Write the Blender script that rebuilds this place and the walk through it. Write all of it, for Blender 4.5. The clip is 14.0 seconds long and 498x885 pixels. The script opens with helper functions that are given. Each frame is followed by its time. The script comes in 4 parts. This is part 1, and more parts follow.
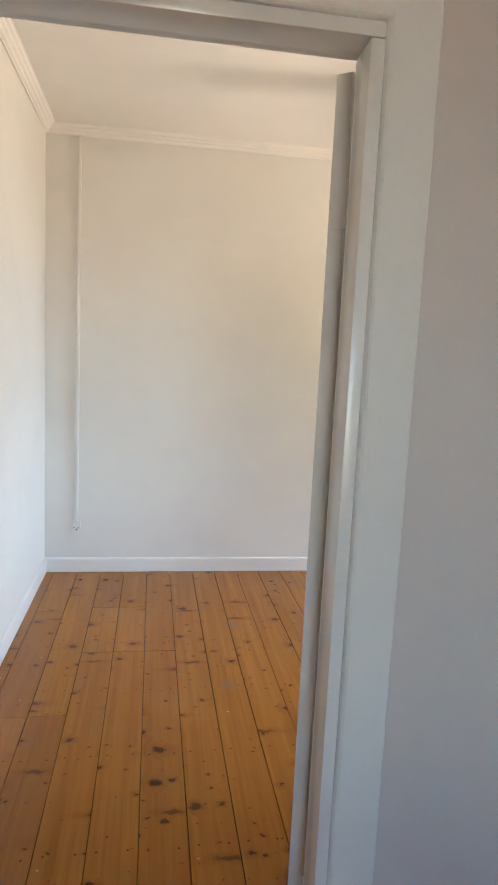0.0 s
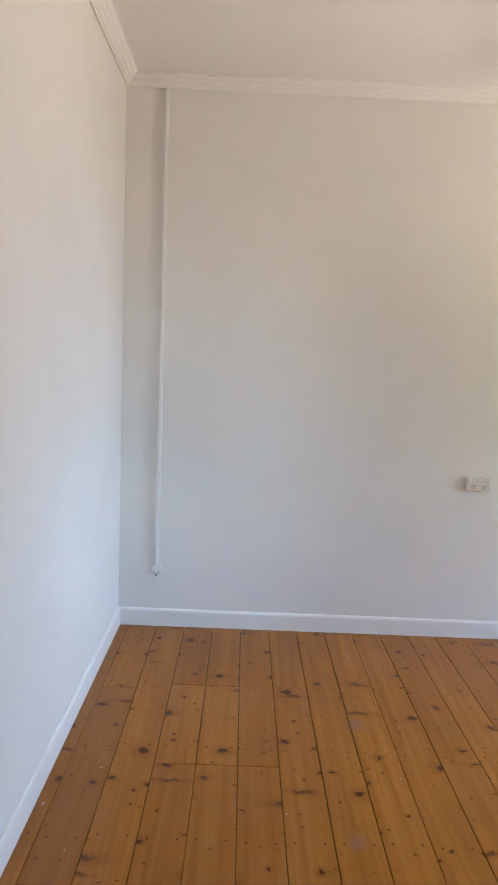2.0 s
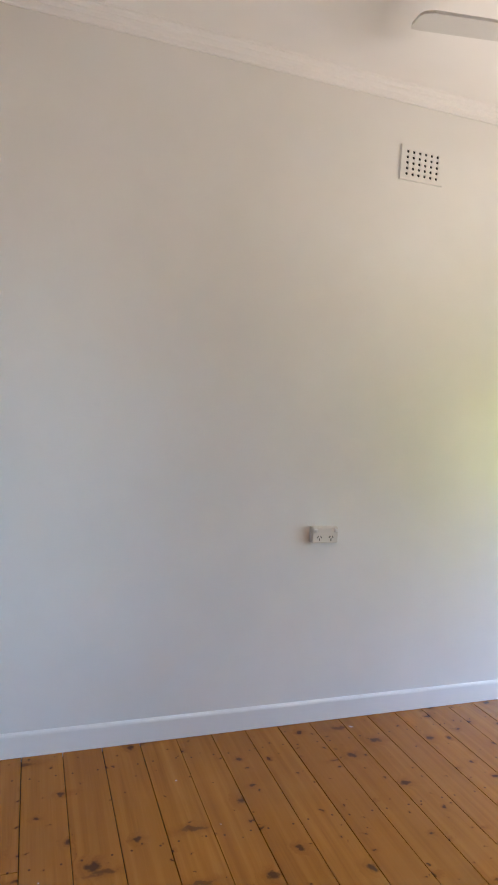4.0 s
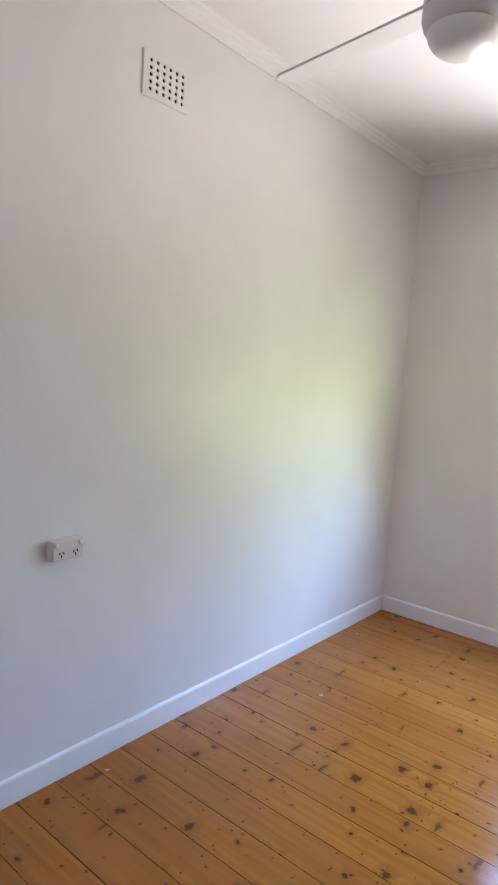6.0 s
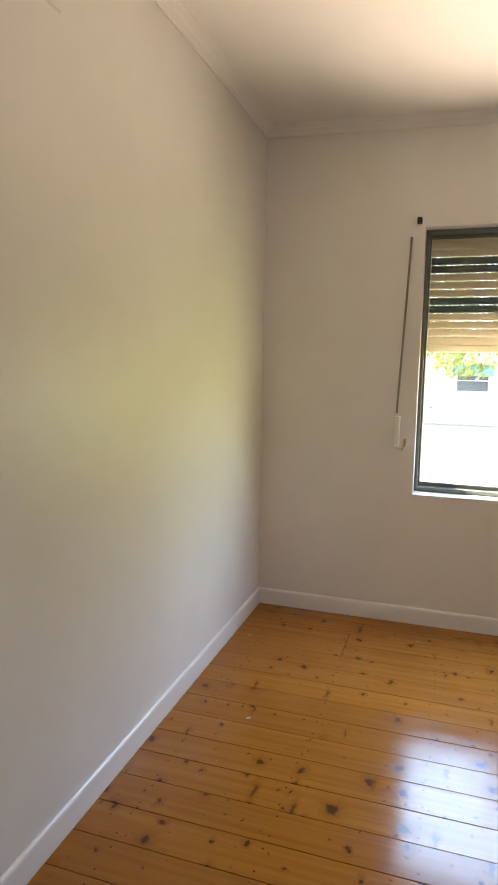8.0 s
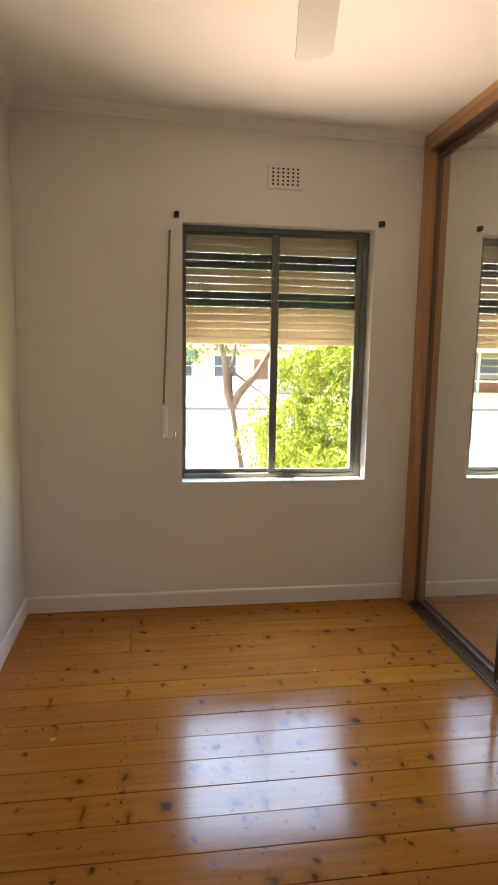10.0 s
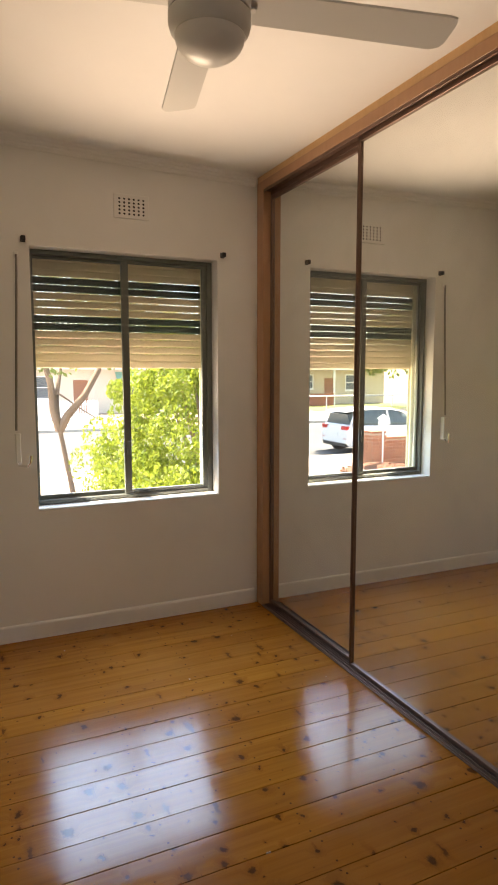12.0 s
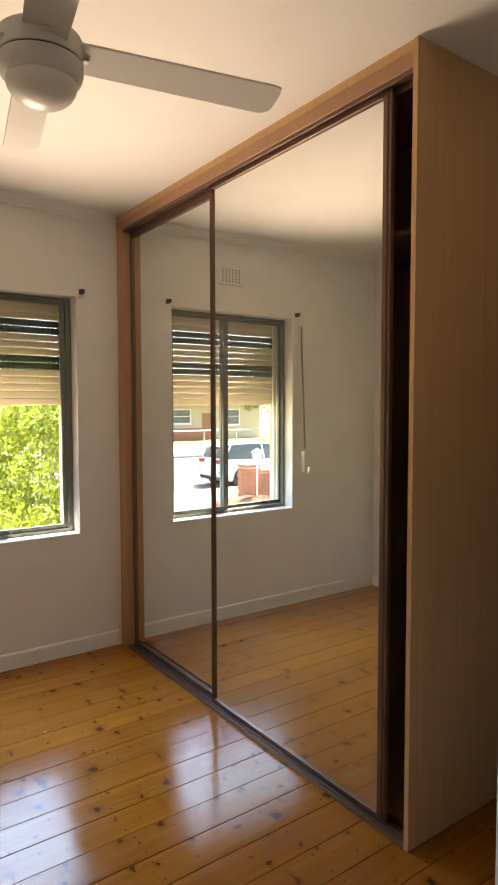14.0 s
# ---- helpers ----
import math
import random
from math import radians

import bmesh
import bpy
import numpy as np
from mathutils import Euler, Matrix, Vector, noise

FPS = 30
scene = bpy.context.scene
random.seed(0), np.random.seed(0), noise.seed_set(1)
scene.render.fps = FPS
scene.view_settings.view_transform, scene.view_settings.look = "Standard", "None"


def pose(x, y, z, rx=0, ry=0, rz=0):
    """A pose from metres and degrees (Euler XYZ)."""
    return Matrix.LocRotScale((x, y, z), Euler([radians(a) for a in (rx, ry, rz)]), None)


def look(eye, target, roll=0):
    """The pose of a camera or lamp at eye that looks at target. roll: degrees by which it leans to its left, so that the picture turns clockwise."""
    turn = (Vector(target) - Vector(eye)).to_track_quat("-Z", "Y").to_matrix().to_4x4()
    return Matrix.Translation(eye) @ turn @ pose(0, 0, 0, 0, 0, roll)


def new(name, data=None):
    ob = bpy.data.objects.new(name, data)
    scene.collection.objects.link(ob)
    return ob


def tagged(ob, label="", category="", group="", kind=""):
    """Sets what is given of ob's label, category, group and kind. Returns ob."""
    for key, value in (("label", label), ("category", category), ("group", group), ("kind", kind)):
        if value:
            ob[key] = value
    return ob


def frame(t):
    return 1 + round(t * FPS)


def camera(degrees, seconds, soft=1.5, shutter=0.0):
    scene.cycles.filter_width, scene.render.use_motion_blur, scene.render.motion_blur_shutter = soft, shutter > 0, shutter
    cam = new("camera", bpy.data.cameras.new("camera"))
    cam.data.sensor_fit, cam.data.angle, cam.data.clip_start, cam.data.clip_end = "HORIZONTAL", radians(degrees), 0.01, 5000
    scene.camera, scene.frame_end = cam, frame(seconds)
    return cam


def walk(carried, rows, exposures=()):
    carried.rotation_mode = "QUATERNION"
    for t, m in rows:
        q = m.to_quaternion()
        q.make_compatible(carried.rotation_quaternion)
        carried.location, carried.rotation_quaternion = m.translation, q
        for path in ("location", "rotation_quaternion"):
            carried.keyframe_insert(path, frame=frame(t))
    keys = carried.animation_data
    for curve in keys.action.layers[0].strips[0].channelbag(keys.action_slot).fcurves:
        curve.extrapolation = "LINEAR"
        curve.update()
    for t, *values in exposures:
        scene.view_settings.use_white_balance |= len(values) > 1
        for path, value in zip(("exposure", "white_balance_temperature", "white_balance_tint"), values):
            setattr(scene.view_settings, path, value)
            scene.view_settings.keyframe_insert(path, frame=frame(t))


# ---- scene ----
cam = camera(43.3, 14.0, soft=1.9)
PATH = [
    (0, (0.136, 0.16, 1.448), (0.443, 2.118, 1.179), 2.7),
    (0.5, (0.123, 0.356, 1.445), (0.257, 2.327, 1.135), 2.8),
    (1, (0.044, 0.576, 1.459), (0.31, 2.538, 1.176), 0.9),
    (1.5, (0.046, 0.797, 1.45), (0.246, 2.764, 1.142), 1.7),
    (2, (0.096, 1.028, 1.448), (0.117, 3.01, 1.181), 2.5),
    (2.5, (0.068, 1.225, 1.448), (0.323, 3.193, 1.204), 3.0),
    (3, (0.029, 1.421, 1.428), (0.434, 3.362, 1.166), 2.9),
    (3.5, (0.117, 1.632, 1.415), (0.64, 3.554, 1.24), 2.9),
    (5.8, (0.104, 2.4, 1.475), (1.523, 3.792, 1.25), 4.7),
    (6, (0.111, 2.477, 1.489), (1.65, 3.732, 1.258), 4.0),
    (6.5, (0.093, 2.658, 1.479), (1.852, 3.571, 1.207), 2.2),
    (7, (0.122, 2.857, 1.465), (1.835, 3.856, 1.207), 2.6),
    (7.5, (0.214, 3.021, 1.471), (1.95, 3.984, 1.231), 2.2),
    (8, (0.21, 3.177, 1.465), (2.097, 3.789, 1.211), 1.0),
    (8.5, (0.195, 3.302, 1.482), (2.145, 3.591, 1.148), 0.6),
    (8.7, (0.221, 3.328, 1.477), (2.18, 3.573, 1.16), 1.2),
    (10.8, (0.189, 3.62, 1.508), (2.104, 3.13, 1.202), 0.2),
    (11, (0.161, 3.641, 1.51), (2.082, 3.191, 1.178), 0.7),
    (11.5, (0.134, 3.69, 1.513), (2.019, 3.072, 1.26), 0.2),
    (12, (0.123, 3.745, 1.514), (1.928, 2.912, 1.292), -0.0),
    (12.5, (0.107, 3.757, 1.522), (1.815, 2.729, 1.358), 0.0),
    (13, (0.085, 3.732, 1.533), (1.794, 2.698, 1.444), 0.1),
    (13.5, (0.072, 3.712, 1.53), (1.776, 2.67, 1.425), -0.0),
    (14, (0.046, 3.669, 1.526), (1.666, 2.502, 1.413), -0.1),
]
EXPOSURES = [
    (0.0, 4.2, 6350, 6), (0.5, 4.08, 6200, 8), (1.0, 4.05, 6050, 8), (2.0, 3.94, 5850, 9), (3.0, 3.88, 5850, 9), (3.5, 3.82, 5800, 9),
    (6.0, 3.72, 5150, 12), (6.5, 3.36, 6100, 9), (7.0, 3.17, 6800, 11), (7.5, 3.33, 5450, 13), (8.0, 3.2, 6800, 10), (8.5, 3.07, 7250, 10),
    (11.0, 2.66, 7550, 14), (12.5, 2.62, 7650, 14), (14.0, 2.88, 7400, 13),
]
walk(cam, [(t, look(eye, target, roll)) for t, eye, target, roll in PATH], EXPOSURES)

# faces of the room's walls, ceiling height, ground outside
W_EAST, W_NORTH, W_WEST, W_SOUTH, CEIL = 3.765, 4.252, -0.532, 1.46, 2.768
GROUND = -1.05

# ---- world and light ----
SUN_ELEV, SUN_AZ = 57.0, 32.0
world = bpy.data.worlds.new("sky")
scene.world = world
world.use_nodes = True
sky = world.node_tree.nodes.new("ShaderNodeTexSky")
sky.sky_type = "NISHITA"
sky.sun_disc = False
sky.sun_elevation = radians(SUN_ELEV)
sky.sun_rotation = radians(SUN_AZ)
background = world.node_tree.nodes["Background"]
background.inputs["Strength"].default_value = 0.14
world.node_tree.links.new(sky.outputs["Color"], background.inputs["Color"])

sun = new("sun", bpy.data.lights.new("sun", "SUN"))
sun.data.energy = 4.5
sun.data.angle = radians(0.5)
sun.data.color = (1.0, 0.95, 0.86)
_sd = Vector((math.sin(radians(SUN_AZ)) * math.cos(radians(SUN_ELEV)), math.cos(radians(SUN_AZ)) * math.cos(radians(SUN_ELEV)), math.sin(radians(SUN_ELEV))))
sun.matrix_world = look(tuple(_sd * 40), (0, 0, 0))


# lamps added in the window's lower, open half to brighten the room, standing in for sky from above, sunlit ground from
# below, the bush from one side
def window_fill(name, watts, color, toward, spread):
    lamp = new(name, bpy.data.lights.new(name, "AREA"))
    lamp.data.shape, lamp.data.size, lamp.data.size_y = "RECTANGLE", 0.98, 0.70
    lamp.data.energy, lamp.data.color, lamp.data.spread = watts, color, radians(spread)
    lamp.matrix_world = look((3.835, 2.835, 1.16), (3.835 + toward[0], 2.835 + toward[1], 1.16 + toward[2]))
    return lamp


window_fill("window_sky_fill", 1.7, (0.42, 0.64, 1.0), (-1.0, 0.0, -0.95), 92)
window_fill("window_ground_fill", 2.1, (1.0, 0.81, 0.64), (-1.0, 0.0, 0.85), 86)
window_fill("window_bush_fill", 0.31, (0.88, 0.95, 0.31), (-0.78, 1.35, 0.14), 78)
window_fill("window_far_sky_fill", 0.44, (0.55, 0.75, 1.0), (-1.0, 0.17, -0.12), 44)
window_fill("window_side_sky_fill", 0.42, (0.48, 0.66, 1.0), (-0.70, 1.2, -0.80), 66)


# ---- node helpers ----
class Mat:
    """A small builder for a principled material."""

    def __init__(self, name, color=(0.8, 0.8, 0.8), rough=0.5, metal=0.0, spec=0.5):
        self.m = bpy.data.materials.new(name)
        self.m.use_nodes = True
        self.t = self.m.node_tree
        self.b = self.t.nodes["Principled BSDF"]
        self.set("Base Color", (*color, 1))
        self.set("Roughness", rough)
        self.set("Metallic", metal)
        self.set("Specular IOR Level", spec)

    def set(self, key, value):
        self.b.inputs[key].default_value = value
        return self

    def node(self, kind):
        return self.t.nodes.new(kind)

    def link(self, a, b):
        self.t.links.new(a, b)

    def math(self, op, a, b=None, c=None, clamp=False):
        n = self.node("ShaderNodeMath")
        n.operation, n.use_clamp = op, clamp
        for i, v in enumerate((a, b, c)):
            if v is None:
                continue
            if isinstance(v, (int, float)):
                n.inputs[i].default_value = v
            else:
                self.link(v, n.inputs[i])
        return n.outputs[0]

    def pos(self):
        return self.node("ShaderNodeNewGeometry").outputs["Position"]

    def obj(self):
        return self.node("ShaderNodeTexCoord").outputs["Object"]

    def mapping(self, vec, scale=(1, 1, 1), loc=(0, 0, 0), rot=(0, 0, 0)):
        n = self.node("ShaderNodeMapping")
        n.inputs["Scale"].default_value = scale
        n.inputs["Location"].default_value = loc
        n.inputs["Rotation"].default_value = rot
        self.link(vec, n.inputs["Vector"])
        return n.outputs[0]

    def noise(self, vec, scale, detail=3, rough=0.5, distort=0.0):
        n = self.node("ShaderNodeTexNoise")
        n.inputs["Scale"].default_value = scale
        n.inputs["Detail"].default_value = detail
        n.inputs["Roughness"].default_value = rough
        n.inputs["Distortion"].default_value = distort
        self.link(vec, n.inputs["Vector"])
        return n.outputs["Fac"]

    def ramp(self, fac, stops):
        n = self.node("ShaderNodeValToRGB")
        while len(n.color_ramp.elements) < len(stops):
            n.color_ramp.elements.new(0.5)
        for e, (p, c) in zip(n.color_ramp.elements, stops):
            e.position = p
            e.color = (*c, 1) if len(c) == 3 else c
        self.link(fac, n.inputs["Fac"])
        return n.outputs["Color"]

    def mix(self, fac, a, b, blend="MIX"):
        n = self.node("ShaderNodeMix")
        n.data_type, n.blend_type = "RGBA", blend
        for i, v in ((0, fac), (6, a), (7, b)):
            if isinstance(v, (int, float)):
                n.inputs[i].default_value = v
            elif isinstance(v, tuple):
                n.inputs[i].default_value = (*v, 1)
            else:
                self.link(v, n.inputs[i])
        return n.outputs[2]

    def span(self, fac, lo, hi, a=0.0, b=1.0, smooth=True):
        n = self.node("ShaderNodeMapRange")
        n.interpolation_type = "SMOOTHSTEP" if smooth else "LINEAR"
        for i, v in enumerate((fac, lo, hi, a, b)):
            if isinstance(v, (int, float)):
                n.inputs[i].default_value = v
            else:
                self.link(v, n.inputs[i])
        return n.outputs[0]

    def color(self, out):
        self.link(out, self.b.inputs["Base Color"])
        return self

    def rough(self, out):
        self.link(out, self.b.inputs["Roughness"])
        return self

    def bump(self, height, strength=0.2, dist=0.01):
        n = self.node("ShaderNodeBump")
        n.inputs["Strength"].default_value = strength
        n.inputs["Distance"].default_value = dist
        self.link(height, n.inputs["Height"])
        self.link(n.outputs[0], self.b.inputs["Normal"])
        return self


def painted(name, color, rough, grain=350.0, bump=0.08, blotch=0.05, spec=0.5, uneven=0.05):
    """Rolled or brushed paint: fine stipple, faint uneven patches."""
    m = Mat(name, color, rough, spec=spec)
    p = m.pos()
    big = m.noise(p, 1.7, 3, 0.6)
    mid = m.noise(p, 23.0, 3, 0.6)
    dark = tuple(c * (1 - 2.2 * blotch) for c in color)
    tone = m.mix(m.span(big, 0.3, 0.75), color, dark)
    tone = m.mix(m.math("MULTIPLY", m.span(mid, 0.58, 0.8), 0.35), tone, dark)
    m.color(tone)
    m.rough(m.span(mid, 0.2, 0.8, rough - uneven, rough + uneven, False))
    h = m.math("ADD", m.noise(p, grain, 2), m.math("MULTIPLY", m.noise(p, 9.0, 2), 0.8))
    m.bump(h, bump, 0.002)
    return m.m


def speckled(name, c0, c1, rough, scale, bump=0.4, dist=0.01, scale2=1.0):
    m = Mat(name, c0, rough)
    p = m.pos()
    n1 = m.noise(p, scale, 6, 0.65)
    n2 = m.noise(p, scale2, 3, 0.5)
    f = m.math("ADD", m.math("MULTIPLY", n1, 0.6), m.math("MULTIPLY", n2, 0.4))
    m.color(m.ramp(f, [(0.32, c0), (0.68, c1)]))
    m.bump(n1, bump, dist)
    return m.m


def laminate(name, c0, c1, rough=0.4):
    """Wood-print laminate with a faint upright grain."""
    m = Mat(name, c0, rough)
    v = m.mapping(m.pos(), (45, 45, 1.6))
    n = m.noise(v, 1.0, 4, 0.6, 0.6)
    n2 = m.noise(m.pos(), 1.3, 2)
    col = m.ramp(n, [(0.3, c0), (0.7, c1)])
    m.color(m.mix(m.math("MULTIPLY", n2, 0.3), col, tuple(c * 0.75 for c in c0)))
    m.bump(n, 0.04, 0.001)
    return m.m


def metal_paint(name, color, rough=0.35, metal=0.0):
    m = Mat(name, color, rough, metal)
    n = m.noise(m.pos(), 14.0, 4, 0.7)
    m.color(m.mix(m.math("MULTIPLY", n, 0.5), color, tuple(min(1, c * 1.35 + 0.01) for c in color)))
    m.rough(m.span(n, 0.2, 0.8, rough - 0.08, rough + 0.12, False))
    return m.m


def pine():
    """Varnished knotty pine boards: grain along y, knots, nail heads on the joists."""
    m = Mat("varnished_pine", (0.5, 0.22, 0.05), 0.2, spec=0.26)
    p = m.pos()
    info = m.node("ShaderNodeObjectInfo").outputs["Random"]
    sep = m.node("ShaderNodeSeparateXYZ")
    m.link(p, sep.inputs[0])
    x, y = sep.outputs[0], sep.outputs[1]
    shift = m.math("MULTIPLY", info, 37.0)
    flat = m.node("ShaderNodeCombineXYZ")
    m.link(x, flat.inputs[0])
    m.link(y, flat.inputs[1])
    m.link(shift, flat.inputs[2])

    local = m.node("ShaderNodeSeparateXYZ")
    m.link(m.obj(), local.inputs[0])
    lx = local.outputs[0]
    wob = m.math("SUBTRACT", m.noise(flat.outputs[0], 26.0, 3), 0.5)
    wob2 = m.math("SUBTRACT", m.noise(m.mapping(flat.outputs[0], loc=(4.1, 7.7, 0.0)), 31.0, 3), 0.5)
    rag = m.noise(flat.outputs[0], 120.0, 3, 0.7)

    def knots(scale, lo, hi, sx, sy, keep, offset):
        """Scattered ragged spots: their dark cores and the reddish wood round them."""
        v = m.node("ShaderNodeTexVoronoi")
        v.voronoi_dimensions = "2D"
        v.inputs["Scale"].default_value = scale
        off = m.node("ShaderNodeCombineXYZ")
        wx = m.math("ADD", m.math("ADD", x, m.math("MULTIPLY", wob, 0.046)), m.math("MULTIPLY", info, offset))
        wy = m.math("ADD", m.math("ADD", y, m.math("MULTIPLY", wob2, 0.040)), m.math("MULTIPLY", info, 5.3 + offset))
        m.link(m.math("MULTIPLY", wx, sx), off.inputs[0])
        m.link(m.math("MULTIPLY", wy, sy), off.inputs[1])
        m.link(off.outputs[0], v.inputs["Vector"])
        s = m.node("ShaderNodeSeparateColor")
        m.link(v.outputs["Color"], s.inputs[0])
        r = m.math("MULTIPLY", s.outputs[0], s.outputs[0])
        rad = m.math("MULTIPLY", m.math("ADD", lo, m.math("MULTIPLY", r, hi - lo)), scale)
        alive = m.math("LESS_THAN", s.outputs[1], keep)
        ratio = m.math("MULTIPLY", m.math("DIVIDE", v.outputs["Distance"], rad), m.math("ADD", 0.55, m.math("MULTIPLY", rag, 0.9)))
        core = m.math("MULTIPLY", m.span(ratio, 0.55, 1.25, 1.0, 0.0), alive)
        halo = m.math("MULTIPLY", m.span(ratio, 0.8, 3.4, 1.0, 0.0), alive)
        return core, halo

    k1, h1 = knots(5.0, 0.009, 0.025, 1.0, 1.25, 0.60, 1.7)
    k2, h2 = knots(11.5, 0.0022, 0.006, 1.0, 1.2, 0.50, 0.4)
    # branch knots cut lengthwise, lying across the board
    k3, h3 = knots(3.3, 0.008, 0.019, 0.36, 1.5, 0.78, 2.9)
    bend = m.math("MULTIPLY", h1, 0.035)
    gx = m.math("ADD", m.math("ADD", x, bend), m.math("MULTIPLY", info, 3.1))
    gv = m.node("ShaderNodeCombineXYZ")
    m.link(m.math("MULTIPLY", gx, 38.0), gv.inputs[0])
    m.link(m.math("MULTIPLY", y, 1.1), gv.inputs[1])
    m.link(shift, gv.inputs[2])
    grain = m.noise(gv.outputs[0], 1.0, 5, 0.62, 0.4)
    gv2 = m.node("ShaderNodeCombineXYZ")
    m.link(m.math("MULTIPLY", gx, 190.0), gv2.inputs[0])
    m.link(m.math("MULTIPLY", y, 5.0), gv2.inputs[1])
    fine = m.noise(gv2.outputs[0], 1.0, 3, 0.6)
    tone = m.ramp(grain, [(0.26, (0.275, 0.097, 0.010)), (0.5, (0.365, 0.138, 0.015)), (0.76, (0.455, 0.186, 0.025))])
    tone = m.mix(m.math("MULTIPLY", m.span(fine, 0.45, 0.75), 0.16), tone, (0.40, 0.14, 0.02))
    # each board has its own depth of colour
    tone = m.mix(m.math("MULTIPLY", info, 0.50), tone, (0.235, 0.078, 0.011))
    worn = m.noise(p, 1.1, 4, 0.6)
    tone = m.mix(m.math("MULTIPLY", m.span(worn, 0.45, 0.75), 0.28), tone, (0.47, 0.215, 0.050))
    tone = m.mix(m.math("MULTIPLY", m.math("MAXIMUM", m.math("MAXIMUM", h1, h2), h3), 0.45), tone, (0.22, 0.068, 0.008))
    # cross checks beside the knots
    cv = m.mapping(p, (3.0, 70.0, 1.0))
    chk = m.noise(cv, 1.0, 3, 0.6, 0.8)
    tone = m.mix(m.math("MULTIPLY", m.math("MULTIPLY", m.span(chk, 0.62, 0.72), h1), 0.7), tone, (0.14, 0.035, 0.008))
    tone = m.mix(m.math("MULTIPLY", m.math("MAXIMUM", k1, k2), 0.85), tone, (0.058, 0.020, 0.006))
    tone = m.mix(m.math("MULTIPLY", k3, 0.70), tone, (0.085, 0.028, 0.007))
    # two nail heads a board on each joist
    jy = m.math("SUBTRACT", m.math("FRACT", m.math("DIVIDE", m.math("SUBTRACT", y, 3.42), 0.45)), 0.5)
    jd = m.math("MULTIPLY", m.math("ADD", jy, m.math("MULTIPLY", m.math("SUBTRACT", info, 0.5), 0.05)), 0.45)
    nx = m.math("SUBTRACT", m.math("ABSOLUTE", lx), 0.045)
    nd = m.math("SQRT", m.math("ADD", m.math("MULTIPLY", jd, jd), m.math("MULTIPLY", nx, nx)))
    nail = m.span(nd, 0.0028, 0.0050, 1.0, 0.0)
    tone = m.mix(m.math("MULTIPLY", nail, 0.8), tone, (0.05, 0.018, 0.01))
    # flecks of old white paint
    k4, h4 = knots(1.9, 0.0025, 0.006, 1.0, 1.0, 0.45, 3.7)
    tone = m.mix(m.math("MULTIPLY", k4, 0.6), tone, (0.62, 0.58, 0.50))
    # two old grey stains
    for sx, sy, sr in ((0.50, 2.76, 0.055), (0.60, 3.38, 0.065)):
        dx, dy = m.math("SUBTRACT", x, sx), m.math("SUBTRACT", y, sy)
        sd = m.math("SQRT", m.math("ADD", m.math("MULTIPLY", dx, dx), m.math("MULTIPLY", dy, dy)))
        spot = m.span(m.math("ADD", sd, m.math("MULTIPLY", m.noise(p, 30.0, 3), 0.05)), 0.02, sr + 0.03, 0.5, 0.0)
        tone = m.mix(spot, tone, (0.22, 0.13, 0.07))
    m.color(tone)
    scuff = m.noise(m.mapping(p, (1, 1, 1)), 6.0, 5, 0.7)
    streak = m.noise(m.mapping(p, (22.0, 2.2, 1.0)), 1.0, 4, 0.65)
    gloss = m.span(m.math("ADD", m.math("MULTIPLY", scuff, 0.5), m.math("MULTIPLY", streak, 0.5)), 0.35, 0.65, 0.07, 0.22, False)
    m.rough(m.math("ADD", gloss, m.math("MULTIPLY", info, 0.05)))
    wave = m.noise(m.mapping(p, (9.0, 1.6, 1.0)), 1.0, 2)
    h = m.math("ADD", m.math("MULTIPLY", grain, 0.25), m.math("ADD", m.math("MULTIPLY", wave, 1.2), m.math("MULTIPLY", m.math("MAXIMUM", k1, nail), -0.3)))
    m.bump(h, 0.09, 0.004)
    return m.m


def pane_glass(name, tint=(1, 1, 1)):
    m = bpy.data.materials.new(name)
    m.use_nodes = True
    t = m.node_tree
    t.nodes.clear()
    out = t.nodes.new("ShaderNodeOutputMaterial")
    clear = t.nodes.new("ShaderNodeBsdfTransparent")
    clear.inputs[0].default_value = (*tint, 1)
    gloss = t.nodes.new("ShaderNodeBsdfGlossy")
    gloss.inputs["Roughness"].default_value = 0.02
    fres = t.nodes.new("ShaderNodeFresnel")
    fres.inputs[0].default_value = 1.45
    mix = t.nodes.new("ShaderNodeMixShader")
    t.links.new(fres.outputs[0], mix.inputs[0])
    t.links.new(clear.outputs[0], mix.inputs[1])
    t.links.new(gloss.outputs[0], mix.inputs[2])
    t.links.new(mix.outputs[0], out.inputs[0])
    return m


def leafy(name, c0, c1, through_light=0.35):
    m = Mat(name, c0, 0.5)
    r = m.node("ShaderNodeNewGeometry").outputs["Random Per Island"]
    m.color(m.ramp(r, [(0.1, c0), (0.9, c1)]))
    m.set("Transmission Weight", 0.0)
    tl = m.node("ShaderNodeBsdfTranslucent")
    tl.inputs[0].default_value = (*[min(1, c * 1.5) for c in c1], 1)
    mix = m.node("ShaderNodeMixShader")
    mix.inputs[0].default_value = through_light
    out = m.t.nodes["Material Output"]
    m.link(m.b.outputs[0], mix.inputs[1])
    m.link(tl.outputs[0], mix.inputs[2])
    m.link(mix.outputs[0], out.inputs[0])
    return m.m


